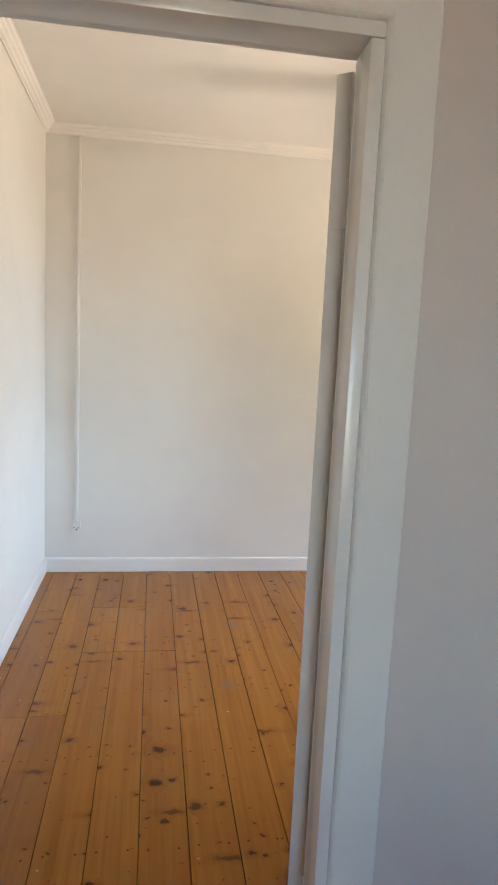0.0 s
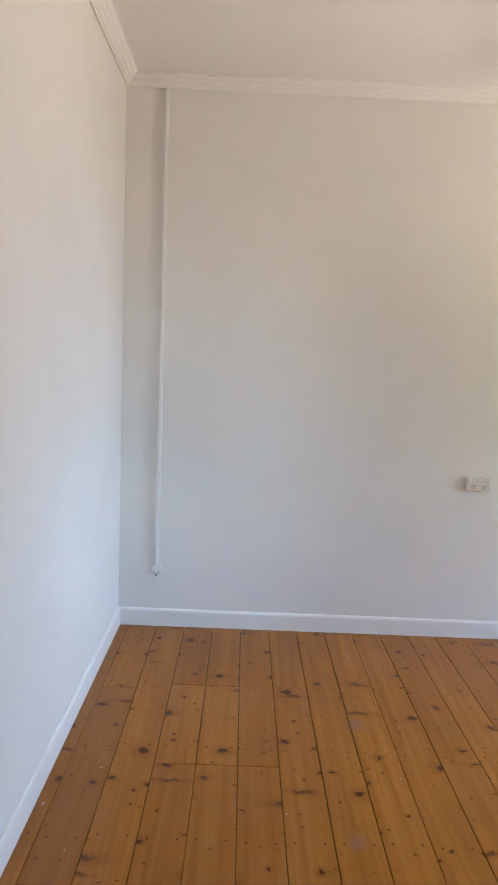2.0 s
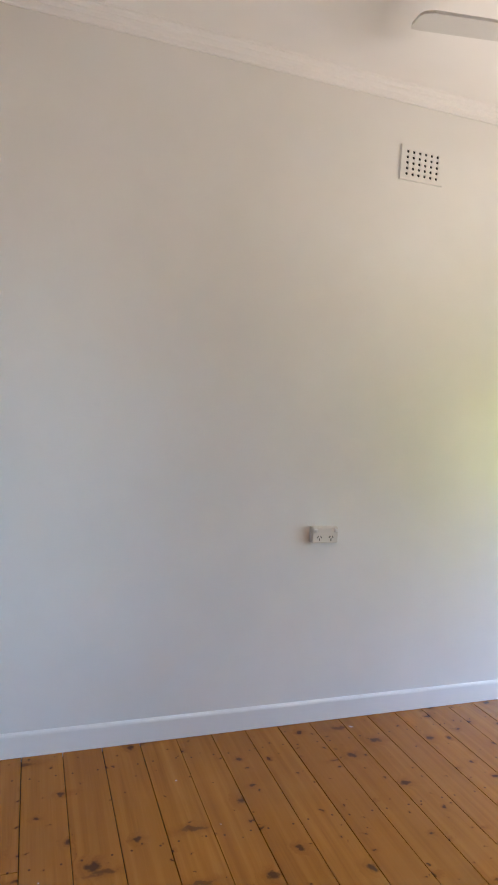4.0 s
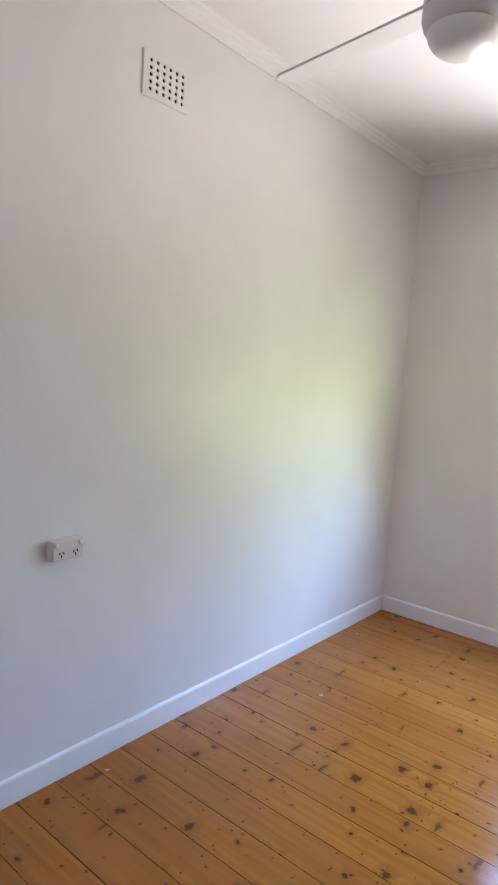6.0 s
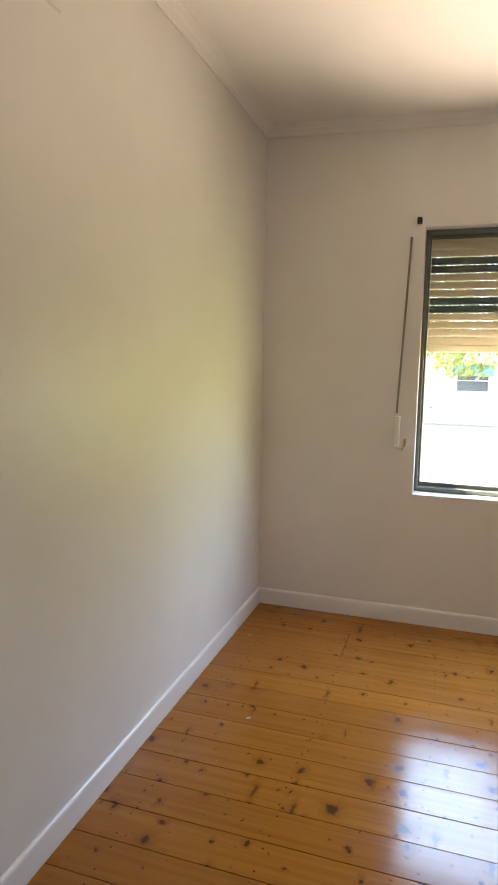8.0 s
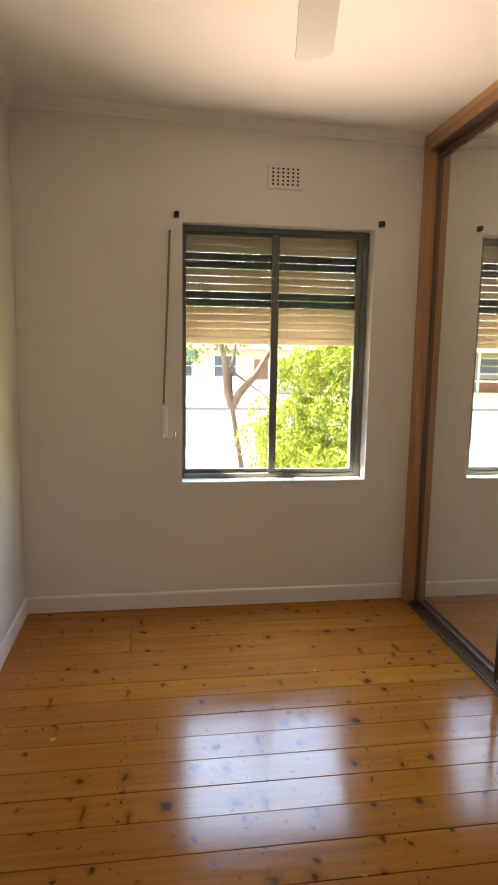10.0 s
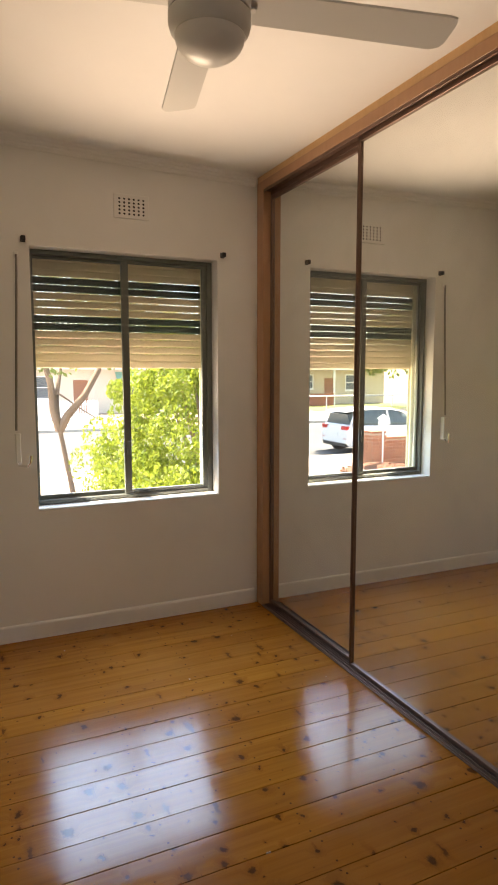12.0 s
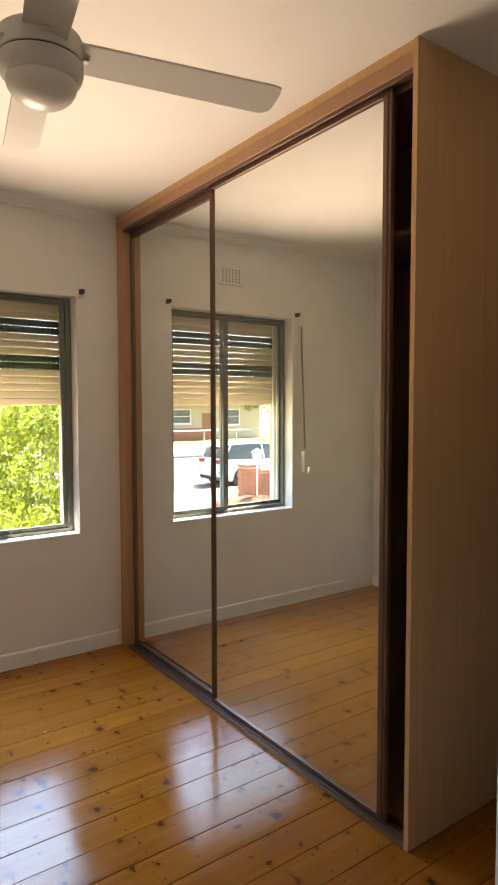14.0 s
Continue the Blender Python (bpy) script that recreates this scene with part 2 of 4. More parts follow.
def brickwork(name):
    m = Mat(name, (0.42, 0.16, 0.09), 0.85)
    r = m.node("ShaderNodeObjectInfo").outputs["Random"]
    n = m.noise(m.pos(), 60.0, 4, 0.7)
    c = m.ramp(r, [(0.0, (0.34, 0.12, 0.07)), (0.5, (0.45, 0.18, 0.10)), (1.0, (0.52, 0.24, 0.14))])
    m.color(m.mix(m.math("MULTIPLY", n, 0.4), c, (0.25, 0.09, 0.05)))
    m.bump(n, 0.4, 0.004)
    return m.m


M = dict(
    wall=painted("wall_paint", (0.80, 0.775, 0.74), 0.40, 420.0, 0.10, 0.025),
    # hall colour darkened and warmed to offset the blue sky light there
    hall=painted("warmed_hall_paint", (0.66, 0.595, 0.55), 0.45, 420.0, 0.10, 0.02),
    ceiling=painted("ceiling_paint", (0.84, 0.815, 0.785), 0.75, 300.0, 0.08, 0.02, 0.3),
    trim=painted("gloss_trim_paint", (0.82, 0.80, 0.77), 0.30, 200.0, 0.010, 0.006, 0.5, 0.006),
    door=painted("door_paint", (0.82, 0.80, 0.75), 0.15, 200.0, 0.010, 0.006, 0.5, 0.006),
    pine=pine(),
    gap=Mat("dark_underfloor", (0.02, 0.012, 0.008), 0.9).m,
    beech=laminate("beech_laminate", (0.60, 0.36, 0.165), (0.68, 0.43, 0.215)),
    fascia=laminate("tan_laminate", (0.42, 0.22, 0.115), (0.47, 0.26, 0.14)),
    bronze=metal_paint("bronze_aluminium", (0.15, 0.085, 0.06), 0.34, 0.45),
    mirror=None,
    inside=laminate("dark_wardrobe_board", (0.30, 0.19, 0.12), (0.38, 0.25, 0.16), 0.6),
    sash=metal_paint("grey_green_window_paint", (0.13, 0.14, 0.12), 0.45),
    glass=pane_glass("window_glass", (0.97, 0.985, 0.975)),
    shutter=metal_paint("cream_shutter_enamel", (0.72, 0.60, 0.40), 0.45),
    shutter_dark=metal_paint("dark_green_shutter_enamel", (0.035, 0.065, 0.055), 0.45),
    # cream lightened beyond the shutter's, in place of daylight on the guides
    guide=metal_paint("brightened_guide_enamel", (0.80, 0.74, 0.55), 0.45),
    plastic=painted("white_plastic", (0.80, 0.79, 0.76), 0.3, 200.0, 0.03, 0.02),
    cream=painted("aged_cream_plastic", (0.70, 0.655, 0.58), 0.35, 200.0, 0.03, 0.02),
    # near-black: shade in holes, slots and seam; also cable end and screws
    slot=Mat("shade_and_cable_black", (0.02, 0.018, 0.016), 0.8).m,
    fan=painted("fan_enamel", (0.67, 0.65, 0.61), 0.6, 200.0, 0.03, 0.02),
    dome=painted("opal_glass", (0.80, 0.77, 0.72), 0.35, 80.0, 0.02, 0.02),
    black=metal_paint("black_metal", (0.02, 0.016, 0.014), 0.45, 0.3),
    rod=metal_paint("grey_steel_rod", (0.22, 0.20, 0.18), 0.4, 0.6),
    chrome=metal_paint("chrome", (0.75, 0.75, 0.76), 0.15, 1.0),
    render=speckled("cream_outer_wall", (0.55, 0.50, 0.40), (0.64, 0.59, 0.48), 0.9, 30.0),
    concrete=speckled("pale_concrete", (0.40, 0.355, 0.30), (0.50, 0.45, 0.385), 0.9, 12.0, 0.3, 0.01, 0.6),
    asphalt=speckled("asphalt", (0.075, 0.073, 0.071), (0.125, 0.121, 0.118), 0.9, 40.0, 0.4, 0.01, 0.4),
    soil=speckled("dry_ground", (0.25, 0.19, 0.14), (0.36, 0.29, 0.22), 0.95, 9.0, 0.5, 0.02, 0.25),
    grass=speckled("dry_lawn", (0.16, 0.19, 0.05), (0.30, 0.30, 0.09), 0.95, 30.0, 0.7, 0.03, 0.7),
    mulch=speckled("bark_mulch", (0.16, 0.06, 0.035), (0.36, 0.17, 0.10), 0.95, 55.0, 0.9, 0.03, 5.0),
    mortar=speckled("mortar", (0.42, 0.36, 0.30), (0.5, 0.44, 0.37), 0.95, 60.0),
    brick=brickwork("red_brick"),
    bark=speckled("bark", (0.14, 0.095, 0.068), (0.28, 0.20, 0.15), 0.9, 18.0, 0.8, 0.02, 3.0),
    leaf=leafy("bush_leaf", (0.06, 0.11, 0.014), (0.28, 0.33, 0.04), 0.36),
    leaf_tree=leafy("tree_leaf", (0.06, 0.10, 0.02), (0.18, 0.22, 0.05), 0.35),
    house=speckled("cream_brick_far", (0.50, 0.42, 0.31), (0.58, 0.50, 0.38), 0.9, 6.0),
    house_b=speckled("pale_render_far", (0.60, 0.52, 0.43), (0.68, 0.60, 0.50), 0.9, 6.0),
    roof=speckled("terracotta_roof", (0.28, 0.12, 0.07), (0.38, 0.19, 0.12), 0.85, 10.0),
    awning=metal_paint("green_awning", (0.22, 0.42, 0.34), 0.6),
    white=metal_paint("white_outdoor_paint", (0.78, 0.78, 0.76), 0.5),
    steel=metal_paint("galvanised_pipe", (0.55, 0.55, 0.55), 0.45, 0.5),
    far_glass=metal_paint("far_window_glass", (0.09, 0.11, 0.13), 0.12),
    car=Mat("white_car_paint", (0.78, 0.80, 0.83), 0.22).set("Coat Weight", 0.6).m,
    car_glass=Mat("car_glass", (0.07, 0.10, 0.11), 0.08).m,
    tyre=Mat("tyre_rubber", (0.02, 0.02, 0.02), 0.8).m,
    alloy=metal_paint("alloy_rim", (0.5, 0.5, 0.51), 0.3, 0.8),
    red_lens=Mat("red_lens", (0.5, 0.02, 0.015), 0.15).m,
    plate=Mat("number_plate", (0.7, 0.7, 0.66), 0.4).m,
    trim_black=Mat("black_car_trim", (0.025, 0.025, 0.027), 0.5).m,
)
_mm = Mat("silvered_mirror", (0.88, 0.895, 0.86), 0.0, 1.0)
_mn = _mm.noise(_mm.pos(), 7.0, 6, 0.7, 0.6)
_mm.rough(_mm.span(_mn, 0.6, 0.85, 0.003, 0.03))
# pale diffuse film: dust on the mirror, and a veil of glare over it
_dust_veil = _mm.node("ShaderNodeBsdfDiffuse")
_dust_veil.inputs[0].default_value = (0.75, 0.75, 0.72, 1)
_mix = _mm.node("ShaderNodeMixShader")
_mm.link(_mm.span(_mm.noise(_mm.pos(), 3.5, 5, 0.7, 0.8), 0.35, 0.8, 0.04, 0.11), _mix.inputs[0])
_mm.link(_mm.b.outputs[0], _mix.inputs[1])
_mm.link(_dust_veil.outputs[0], _mix.inputs[2])
_mm.link(_mix.outputs[0], _mm.t.nodes["Material Output"].inputs[0])
M["mirror"] = _mm.m


# ---- mesh helpers ----
def box(bm, x0, x1, y0, y1, z0, z1, bevel=0.0, seg=1):
    r = bmesh.ops.create_cube(bm, size=1.0)["verts"]
    bmesh.ops.scale(bm, vec=(abs(x1 - x0), abs(y1 - y0), abs(z1 - z0)), verts=r)
    bmesh.ops.translate(bm, vec=((x0 + x1) / 2, (y0 + y1) / 2, (z0 + z1) / 2), verts=r)
    if bevel > 0:
        edges = list({e for v in r for e in v.link_edges})
        bmesh.ops.bevel(bm, geom=edges, offset=bevel, segments=seg, profile=0.5, affect="EDGES")
    return bm


def cuboid(x0, x1, y0, y1, z0, z1, bevel=0.0, seg=1):
    return box(bmesh.new(), x0, x1, y0, y1, z0, z1, bevel, seg)


def lathe(profile, seg=32, centre=(0, 0, 0)):
    """Turn a list of (radius, z) about the upright axis."""
    bm = bmesh.new()
    rings = []
    for r, z in profile:
        if r < 1e-5:
            rings.append([bm.verts.new((centre[0], centre[1], centre[2] + z))])
        else:
            rings.append([bm.verts.new((centre[0] + r * math.cos(a), centre[1] + r * math.sin(a), centre[2] + z)) for a in [2 * math.pi * i / seg for i in range(seg)]])
    for a, b in zip(rings, rings[1:]):
        for i in range(seg):
            j = (i + 1) % seg
            if len(a) == 1 and len(b) == 1:
                continue
            if len(a) == 1:
                bm.faces.new((a[0], b[i], b[j]))
            elif len(b) == 1:
                bm.faces.new((a[i], a[j], b[0]))
            else:
                bm.faces.new((a[i], a[j], b[j], b[i]))
    bmesh.ops.recalc_face_normals(bm, faces=bm.faces)
    return bm


def tube(bm, points, radii, seg=8):
    """A tapered tube through points."""
    pts = [Vector(p) for p in points]
    if isinstance(radii, (int, float)):
        radii = [radii] * len(pts)
    rings = []
    for i, p in enumerate(pts):
        d = (pts[min(i + 1, len(pts) - 1)] - pts[max(i - 1, 0)]).normalized()
        q = d.to_track_quat("Z", "Y")
        rings.append([bm.verts.new(p + q @ Vector((radii[i] * math.cos(2 * math.pi * k / seg), radii[i] * math.sin(2 * math.pi * k / seg), 0))) for k in range(seg)])
    for a, b in zip(rings, rings[1:]):
        for k in range(seg):
            bm.faces.new((a[k], a[(k + 1) % seg], b[(k + 1) % seg], b[k]))
    bm.faces.new(list(reversed(rings[0])))
    bm.faces.new(rings[-1])
    return bm


def prism(bm, outline, axis, a, b):
    """Extrude a closed 2D outline along axis from a to b. The outline's pair are the other two axes, in order."""
    def at(u, v, w):
        return {"x": (w, u, v), "y": (u, w, v), "z": (u, v, w)}[axis]
    va = [bm.verts.new(at(u, v, a)) for u, v in outline]
    vb = [bm.verts.new(at(u, v, b)) for u, v in outline]
    n = len(outline)
    faces = [bm.faces.new(va), bm.faces.new(vb)]
    for i in range(n):
        faces.append(bm.faces.new((va[i], va[(i + 1) % n], vb[(i + 1) % n], vb[i])))
    bmesh.ops.recalc_face_normals(bm, faces=faces)
    return bm


def mesh_ob(name, bm, material, smooth=False):
    me = bpy.data.meshes.new(name)
    bm.to_mesh(me)
    bm.free()
    if material:
        me.materials.append(material)
    if smooth:
        me.polygons.foreach_set("use_smooth", [True] * len(me.polygons))
        me.set_sharp_from_angle(angle=radians(40))
    return new(name, me)


def part(name, bm, material, parent, label="", smooth=False):
    ob = mesh_ob(name, bm, material, smooth)
    ob.parent = parent
    ob.matrix_parent_inverse = parent.matrix_world.inverted()
    if label:
        tagged(ob, label=label)
    return ob


def thing(name, label, category, at=(0, 0, 0), group="", kind=""):
    ob = new(name)
    ob.location = at
    ob.empty_display_size = 0.1
    bpy.context.view_layer.update()
    return tagged(ob, label, category, group, kind)


def structure(name, bm, material, label, category="", smooth=False):
    return tagged(mesh_ob(name, bm, material, smooth), label, category or name.split("_")[0], kind="structure")


def wall_with_opening(fixed_axis, a0, a1, u0, u1, z0, z1, holes):
    """A wall slab a0..a1 thick, from u0 to u1 along it, cut through by holes (u, u, z, z)."""
    bm = bmesh.new()
    us = sorted({u0, u1, *[h[0] for h in holes], *[h[1] for h in holes]})
    zs = sorted({z0, z1, *[h[2] for h in holes], *[h[3] for h in holes]})

    def solid(i, j):
        if not (0 <= i < len(us) - 1 and 0 <= j < len(zs) - 1):
            return False
        cu, cz = (us[i] + us[i + 1]) / 2, (zs[j] + zs[j + 1]) / 2
        return not any(h[0] < cu < h[1] and h[2] < cz < h[3] for h in holes)

    cache = {}

    def v(a, u, z):
        k = (a, u, z)
        if k not in cache:
            cache[k] = bm.verts.new((a, u, z) if fixed_axis == "x" else (u, a, z))
        return cache[k]

    for i in range(len(us) - 1):
        for j in range(len(zs) - 1):
            if not solid(i, j):
                continue
            A, B, C, D = us[i], us[i + 1], zs[j], zs[j + 1]
            for a in (a0, a1):
                bm.faces.new((v(a, A, C), v(a, B, C), v(a, B, D), v(a, A, D)))
            for di, dj, p, q in ((-1, 0, (A, C), (A, D)), (1, 0, (B, C), (B, D)), (0, -1, (A, C), (B, C)), (0, 1, (A, D), (B, D))):
                if not solid(i + di, j + dj):
                    bm.faces.new((v(a0, *p), v(a0, *q), v(a1, *q), v(a1, *p)))
    bmesh.ops.recalc_face_normals(bm, faces=bm.faces)
    return bm

# ---- the room's shell ----
WIN = (2.276, 3.366, 0.738, 2.194)      # window opening in the east wall: y, y, z, z
DOOR = (-0.31, 0.525, 0.0, 2.047)       # doorway in the south wall: x, x, z, z
V1 = (1.575, 1.795, 2.395, 2.543)       # vent on the north wall: x, x, z, z
V2 = (2.700, 2.906, 2.383, 2.517)       # vent on the east wall: y, y, z, z

structure("wall_north", wall_with_opening("y", W_NORTH, W_NORTH + 0.25, W_WEST - 0.12, W_EAST + 0.25, -1.1, 2.95, []), M["wall"], "smooth off-white painted plaster wall", "wall")
structure("wall_east", wall_with_opening("x", W_EAST, W_EAST + 0.25, 1.34, W_NORTH - 0.001, -1.1, 2.95, [WIN]), M["wall"], "off-white painted plaster wall round the window", "wall")
structure("wall_west", wall_with_opening("x", W_WEST - 0.12, W_WEST, 1.46, W_NORTH - 0.001, -1.1, 2.95, []), M["wall"], "smooth off-white painted plaster wall", "wall")
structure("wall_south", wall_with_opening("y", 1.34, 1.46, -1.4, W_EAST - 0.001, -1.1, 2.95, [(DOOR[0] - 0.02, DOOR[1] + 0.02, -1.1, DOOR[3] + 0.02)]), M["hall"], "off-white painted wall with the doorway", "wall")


def sag(x, y):
    """The old ceiling drops a little towards the wardrobe."""
    return 0.062 * min(1, max(0, (W_NORTH - y) / 2.25)) * min(1, max(0, (x + 0.3) / 1.6))


bm = bmesh.new()
NX, NY = 36, 40
grid = [[bm.verts.new((-1.6 + (W_EAST + 1.599) * i / NX, -2.1 + (W_NORTH + 2.099) * j / NY, 0)) for j in range(NY + 1)] for i in range(NX + 1)]
for col in grid:
    for v in col:
        v.co.z = CEIL - (sag(v.co.x, v.co.y) if v.co.y > 1.4 else 0.0)
for i in range(NX):
    for j in range(NY):
        bm.faces.new((grid[i][j], grid[i][j + 1], grid[i + 1][j + 1], grid[i + 1][j]))
rim = [grid[0][0], grid[NX][0], grid[NX][NY], grid[0][NY]]
lid = [bm.verts.new((v.co.x, v.co.y, CEIL + 0.12)) for v in rim]
bm.faces.new(lid)
edges = [[grid[i][0] for i in range(NX + 1)], [grid[NX][j] for j in range(NY + 1)], [grid[i][NY] for i in range(NX, -1, -1)], [grid[0][j] for j in range(NY, -1, -1)]]
for k, run in enumerate(edges):
    bm.faces.new([*run, lid[(k + 1) % 4], lid[k]])
bmesh.ops.recalc_face_normals(bm, faces=bm.faces)
structure("ceiling", bm, M["ceiling"], "flat white painted plaster ceiling", "ceiling", True)

# hall behind the doorway: unseen walls added, with a daylight opening further back
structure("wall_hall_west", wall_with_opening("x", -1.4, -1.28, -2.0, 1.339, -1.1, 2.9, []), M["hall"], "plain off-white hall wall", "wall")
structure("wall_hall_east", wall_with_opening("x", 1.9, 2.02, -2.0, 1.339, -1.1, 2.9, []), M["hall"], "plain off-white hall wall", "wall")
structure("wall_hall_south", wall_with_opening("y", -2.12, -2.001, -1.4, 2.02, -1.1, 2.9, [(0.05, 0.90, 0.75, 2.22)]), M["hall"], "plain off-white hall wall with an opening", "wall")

structure("subfloor", cuboid(-1.3, W_EAST - 0.002, -2.0, W_NORTH - 0.002, -0.10, -0.022), M["gap"], "dark gaps below the floorboards", "floor")


def moulding(bm, outline, path):
    """Sweep an outline of (out from wall, z) along straight wall runs ((x, y), (x, y), inward normal)."""
    for (ax, ay), (bx, by), (nx, ny), ta, tb in path:
        d = Vector((bx - ax, by - ay, 0)).normalized()
        ra = [bm.verts.new((ax + nx * o + d.x * o * ta, ay + ny * o + d.y * o * ta, z - (sag(ax, ay) if z > 2 else 0))) for o, z in outline]
        rb = [bm.verts.new((bx + nx * o - d.x * o * tb, by + ny * o - d.y * o * tb, z - (sag(bx, by) if z > 2 else 0))) for o, z in outline]
        n = len(outline)
        fs = [bm.faces.new(ra), bm.faces.new(rb)]
        for i in range(n):
            fs.append(bm.faces.new((ra[i], ra[(i + 1) % n], rb[(i + 1) % n], rb[i])))
        bmesh.ops.recalc_face_normals(bm, faces=fs)
    return bm


e = 0.0015
skirt = [(e, 0.001), (0.013, 0.001), (0.013, 0.084), (0.011, 0.091), (0.006, 0.096), (e, 0.097)]
RUNS = dict(
    north=((W_WEST, W_NORTH), (W_EAST, W_NORTH), (0, -1), 1, 1),
    east=((W_EAST, W_NORTH), (W_EAST, 2.03), (-1, 0), 1, 0),
    west=((W_WEST, 1.46), (W_WEST, W_NORTH), (1, 0), 0, 1),
)
for key, run in RUNS.items():
    structure("baseboard_" + key, moulding(bmesh.new(), skirt, [run]), M["trim"], "white gloss-painted wooden skirting board", "baseboard")

H = 2.713
cove = [(e, H), (0.008, H), (0.009, H + 0.005)]
for k in range(3):
    o0, z0 = 0.010 + 0.016 * k, H + 0.006 + 0.0150 * k
    cove += [(o0 + 0.004, z0 + 0.002), (o0 + 0.011, z0 + 0.0055), (o0 + 0.0145, z0 + 0.011), (o0 + 0.0142, z0 + 0.0140)]
cove += [(0.062, CEIL - 0.003), (0.062, CEIL - 0.001), (e, CEIL - 0.001)]
for key, run in RUNS.items():
    structure("cornice_" + key, moulding(bmesh.new(), cove, [run]), M["ceiling"], "white ribbed plaster cornice under the ceiling", "cornice")
structure("cornice_south", moulding(bmesh.new(), cove, [((W_WEST, 1.46), (W_EAST, 1.46), (0, 1), 0, 0)]), M["ceiling"], "white ribbed plaster cornice under the ceiling", "cornice")

# ---- doorway: jambs, stops, architraves ----
D0, D1, DH = DOOR[0], DOOR[1], DOOR[3]
bm = bmesh.new()
for x0, x1, rebate in ((D0 - 0.018, D0 + 0.017, (D0 - 0.018, D0 + 0.004)), (D1 - 0.017, D1 + 0.018, (D1 - 0.004, D1 + 0.018))):
    box(bm, x0, x1, 1.334, 1.4150, 0.001, DH - 0.0172, 0.004, 2)
    box(bm, *rebate, 1.4152, 1.464, 0.001, DH - 0.0032, 0.002)
box(bm, D0 - 0.018, D1 + 0.018, 1.334, 1.4150, DH - 0.0168, DH + 0.018, 0.004, 2)
box(bm, D0 - 0.018, D1 + 0.018, 1.4152, 1.464, DH - 0.003, DH + 0.018, 0.002)
structure("door_frame", bm, M["door"], "white gloss-painted rebated wooden door jambs", "door frame", True)


def architrave(name, yface, sign, w, t, prof, g):
    """Bevelled architrave boards with mitred corners round the doorway."""
    bm = bmesh.new()

    def strip(pts):
        rows = []
        for px, pz, dx, dz in pts:
            rows.append([bm.verts.new((px + dx * o, yface + sign * h, pz + dz * o)) for o, h in [(0.0, 0.001), *prof, (w, 0.001)]])
        n = len(rows[0])
        fs = []
        for a, b in zip(rows, rows[1:]):
            for i in range(n - 1):
                fs.append(bm.faces.new((a[i], a[i + 1], b[i + 1], b[i])))
        bmesh.ops.recalc_face_normals(bm, faces=fs)

    strip([(D0 - g, 0.001, -1, 0), (D0 - g, DH + g, -1, 1), (D1 + g, DH + g, 1, 1), (D1 + g, 0.001, 1, 0)])
    structure(name, bm, M["door"], "white gloss-painted moulded architrave round the doorway", "architrave")


W, T = 0.102, 0.020
architrave("trim_architrave_hall", 1.3395, -1, W, T, [(0.0, 0.010), (0.0012, 0.0145), (0.0045, 0.0180), (0.010, T), (W - 0.003, T), (W, T - 0.003)], 0.010)
W, T = 0.078, 0.018
architrave("trim_architrave_room", 1.4605, 1, W, T, [(0.0, 0.004), (0.006, 0.010), (0.016, 0.013), (0.020, T), (W - 0.012, T), (W, 0.011)], 0.006)

# ---- the open door, swung back into the room ----
HINGE = (D1 - 0.004, 1.469)
door = thing("door_1", "white painted panel door standing open on its hinges", "door", (*HINGE, 0.0), kind="structure")
swing = Matrix.Translation((*HINGE, 0)) @ Matrix.Rotation(radians(-128), 4, "Z")


def door_part(name, bm, mat, parent, label="", smooth=False):
    bmesh.ops.transform(bm, matrix=swing, verts=bm.verts)
    return part(name, bm, mat, parent, label, smooth)


# local frame: closed leaf runs to -x from the hinge, thickness towards -y
LEAF = 0.815
leaf = door_part("leaf", cuboid(-LEAF, -0.003, -0.040, -0.002, 0.008, 2.030, 0.0025), M["door"], door)
for z0, z1 in ((0.25, 0.80), (1.02, 1.90)):
    for x0, x1 in ((-0.70, -0.44), (-0.375, -0.115)):
        for y0, y1 in ((-0.0445, -0.0405), (-0.0015, 0.0025)):
            bm = bmesh.new()
            box(bm, x0, x1, y0, y1, z0, z0 + 0.02, 0.0015)
            box(bm, x0, x1, y0, y1, z1 - 0.02, z1, 0.0015)
            box(bm, x0, x0 + 0.02, y0, y1, z0 + 0.0205, z1 - 0.0205, 0.0015)
            box(bm, x1 - 0.02, x1, y0, y1, z0 + 0.0205, z1 - 0.0205, 0.0015)
            door_part("panel_moulding", bm, M["door"], leaf)
for z in (0.12, 1.72):
    bm = cuboid(-0.0028, -0.0008, -0.030, -0.003, z, z + 0.10, 0.0006)
    hinge = door_part("hinge", bm, M["door"], door, "painted-over butt hinge")
    bm = bmesh.new()
    tube(bm, [(0.002, 0.004, z), (0.002, 0.004, z + 0.10)], 0.006, 10)
    door_part("hinge_pin", bm, M["door"], hinge)
bm = bmesh.new()
tube(bm, [(-LEAF + 0.06, -0.041, 1.0), (-LEAF + 0.06, -0.085, 1.0)], 0.01, 12)
knob = lathe([(0, 0), (0.02, 0.002), (0.027, 0.014), (0.024, 0.028), (0.012, 0.034), (0, 0.035)], 20)
bmesh.ops.rotate(knob, matrix=Matrix.Rotation(radians(90), 3, "X"), verts=knob.verts)
bmesh.ops.translate(knob, vec=(-LEAF + 0.06, -0.07, 1.0), verts=knob.verts)
door_part("spindle", bm, M["chrome"], door)
door_part("door_knob", knob, M["chrome"], door, "round chrome knob", True)

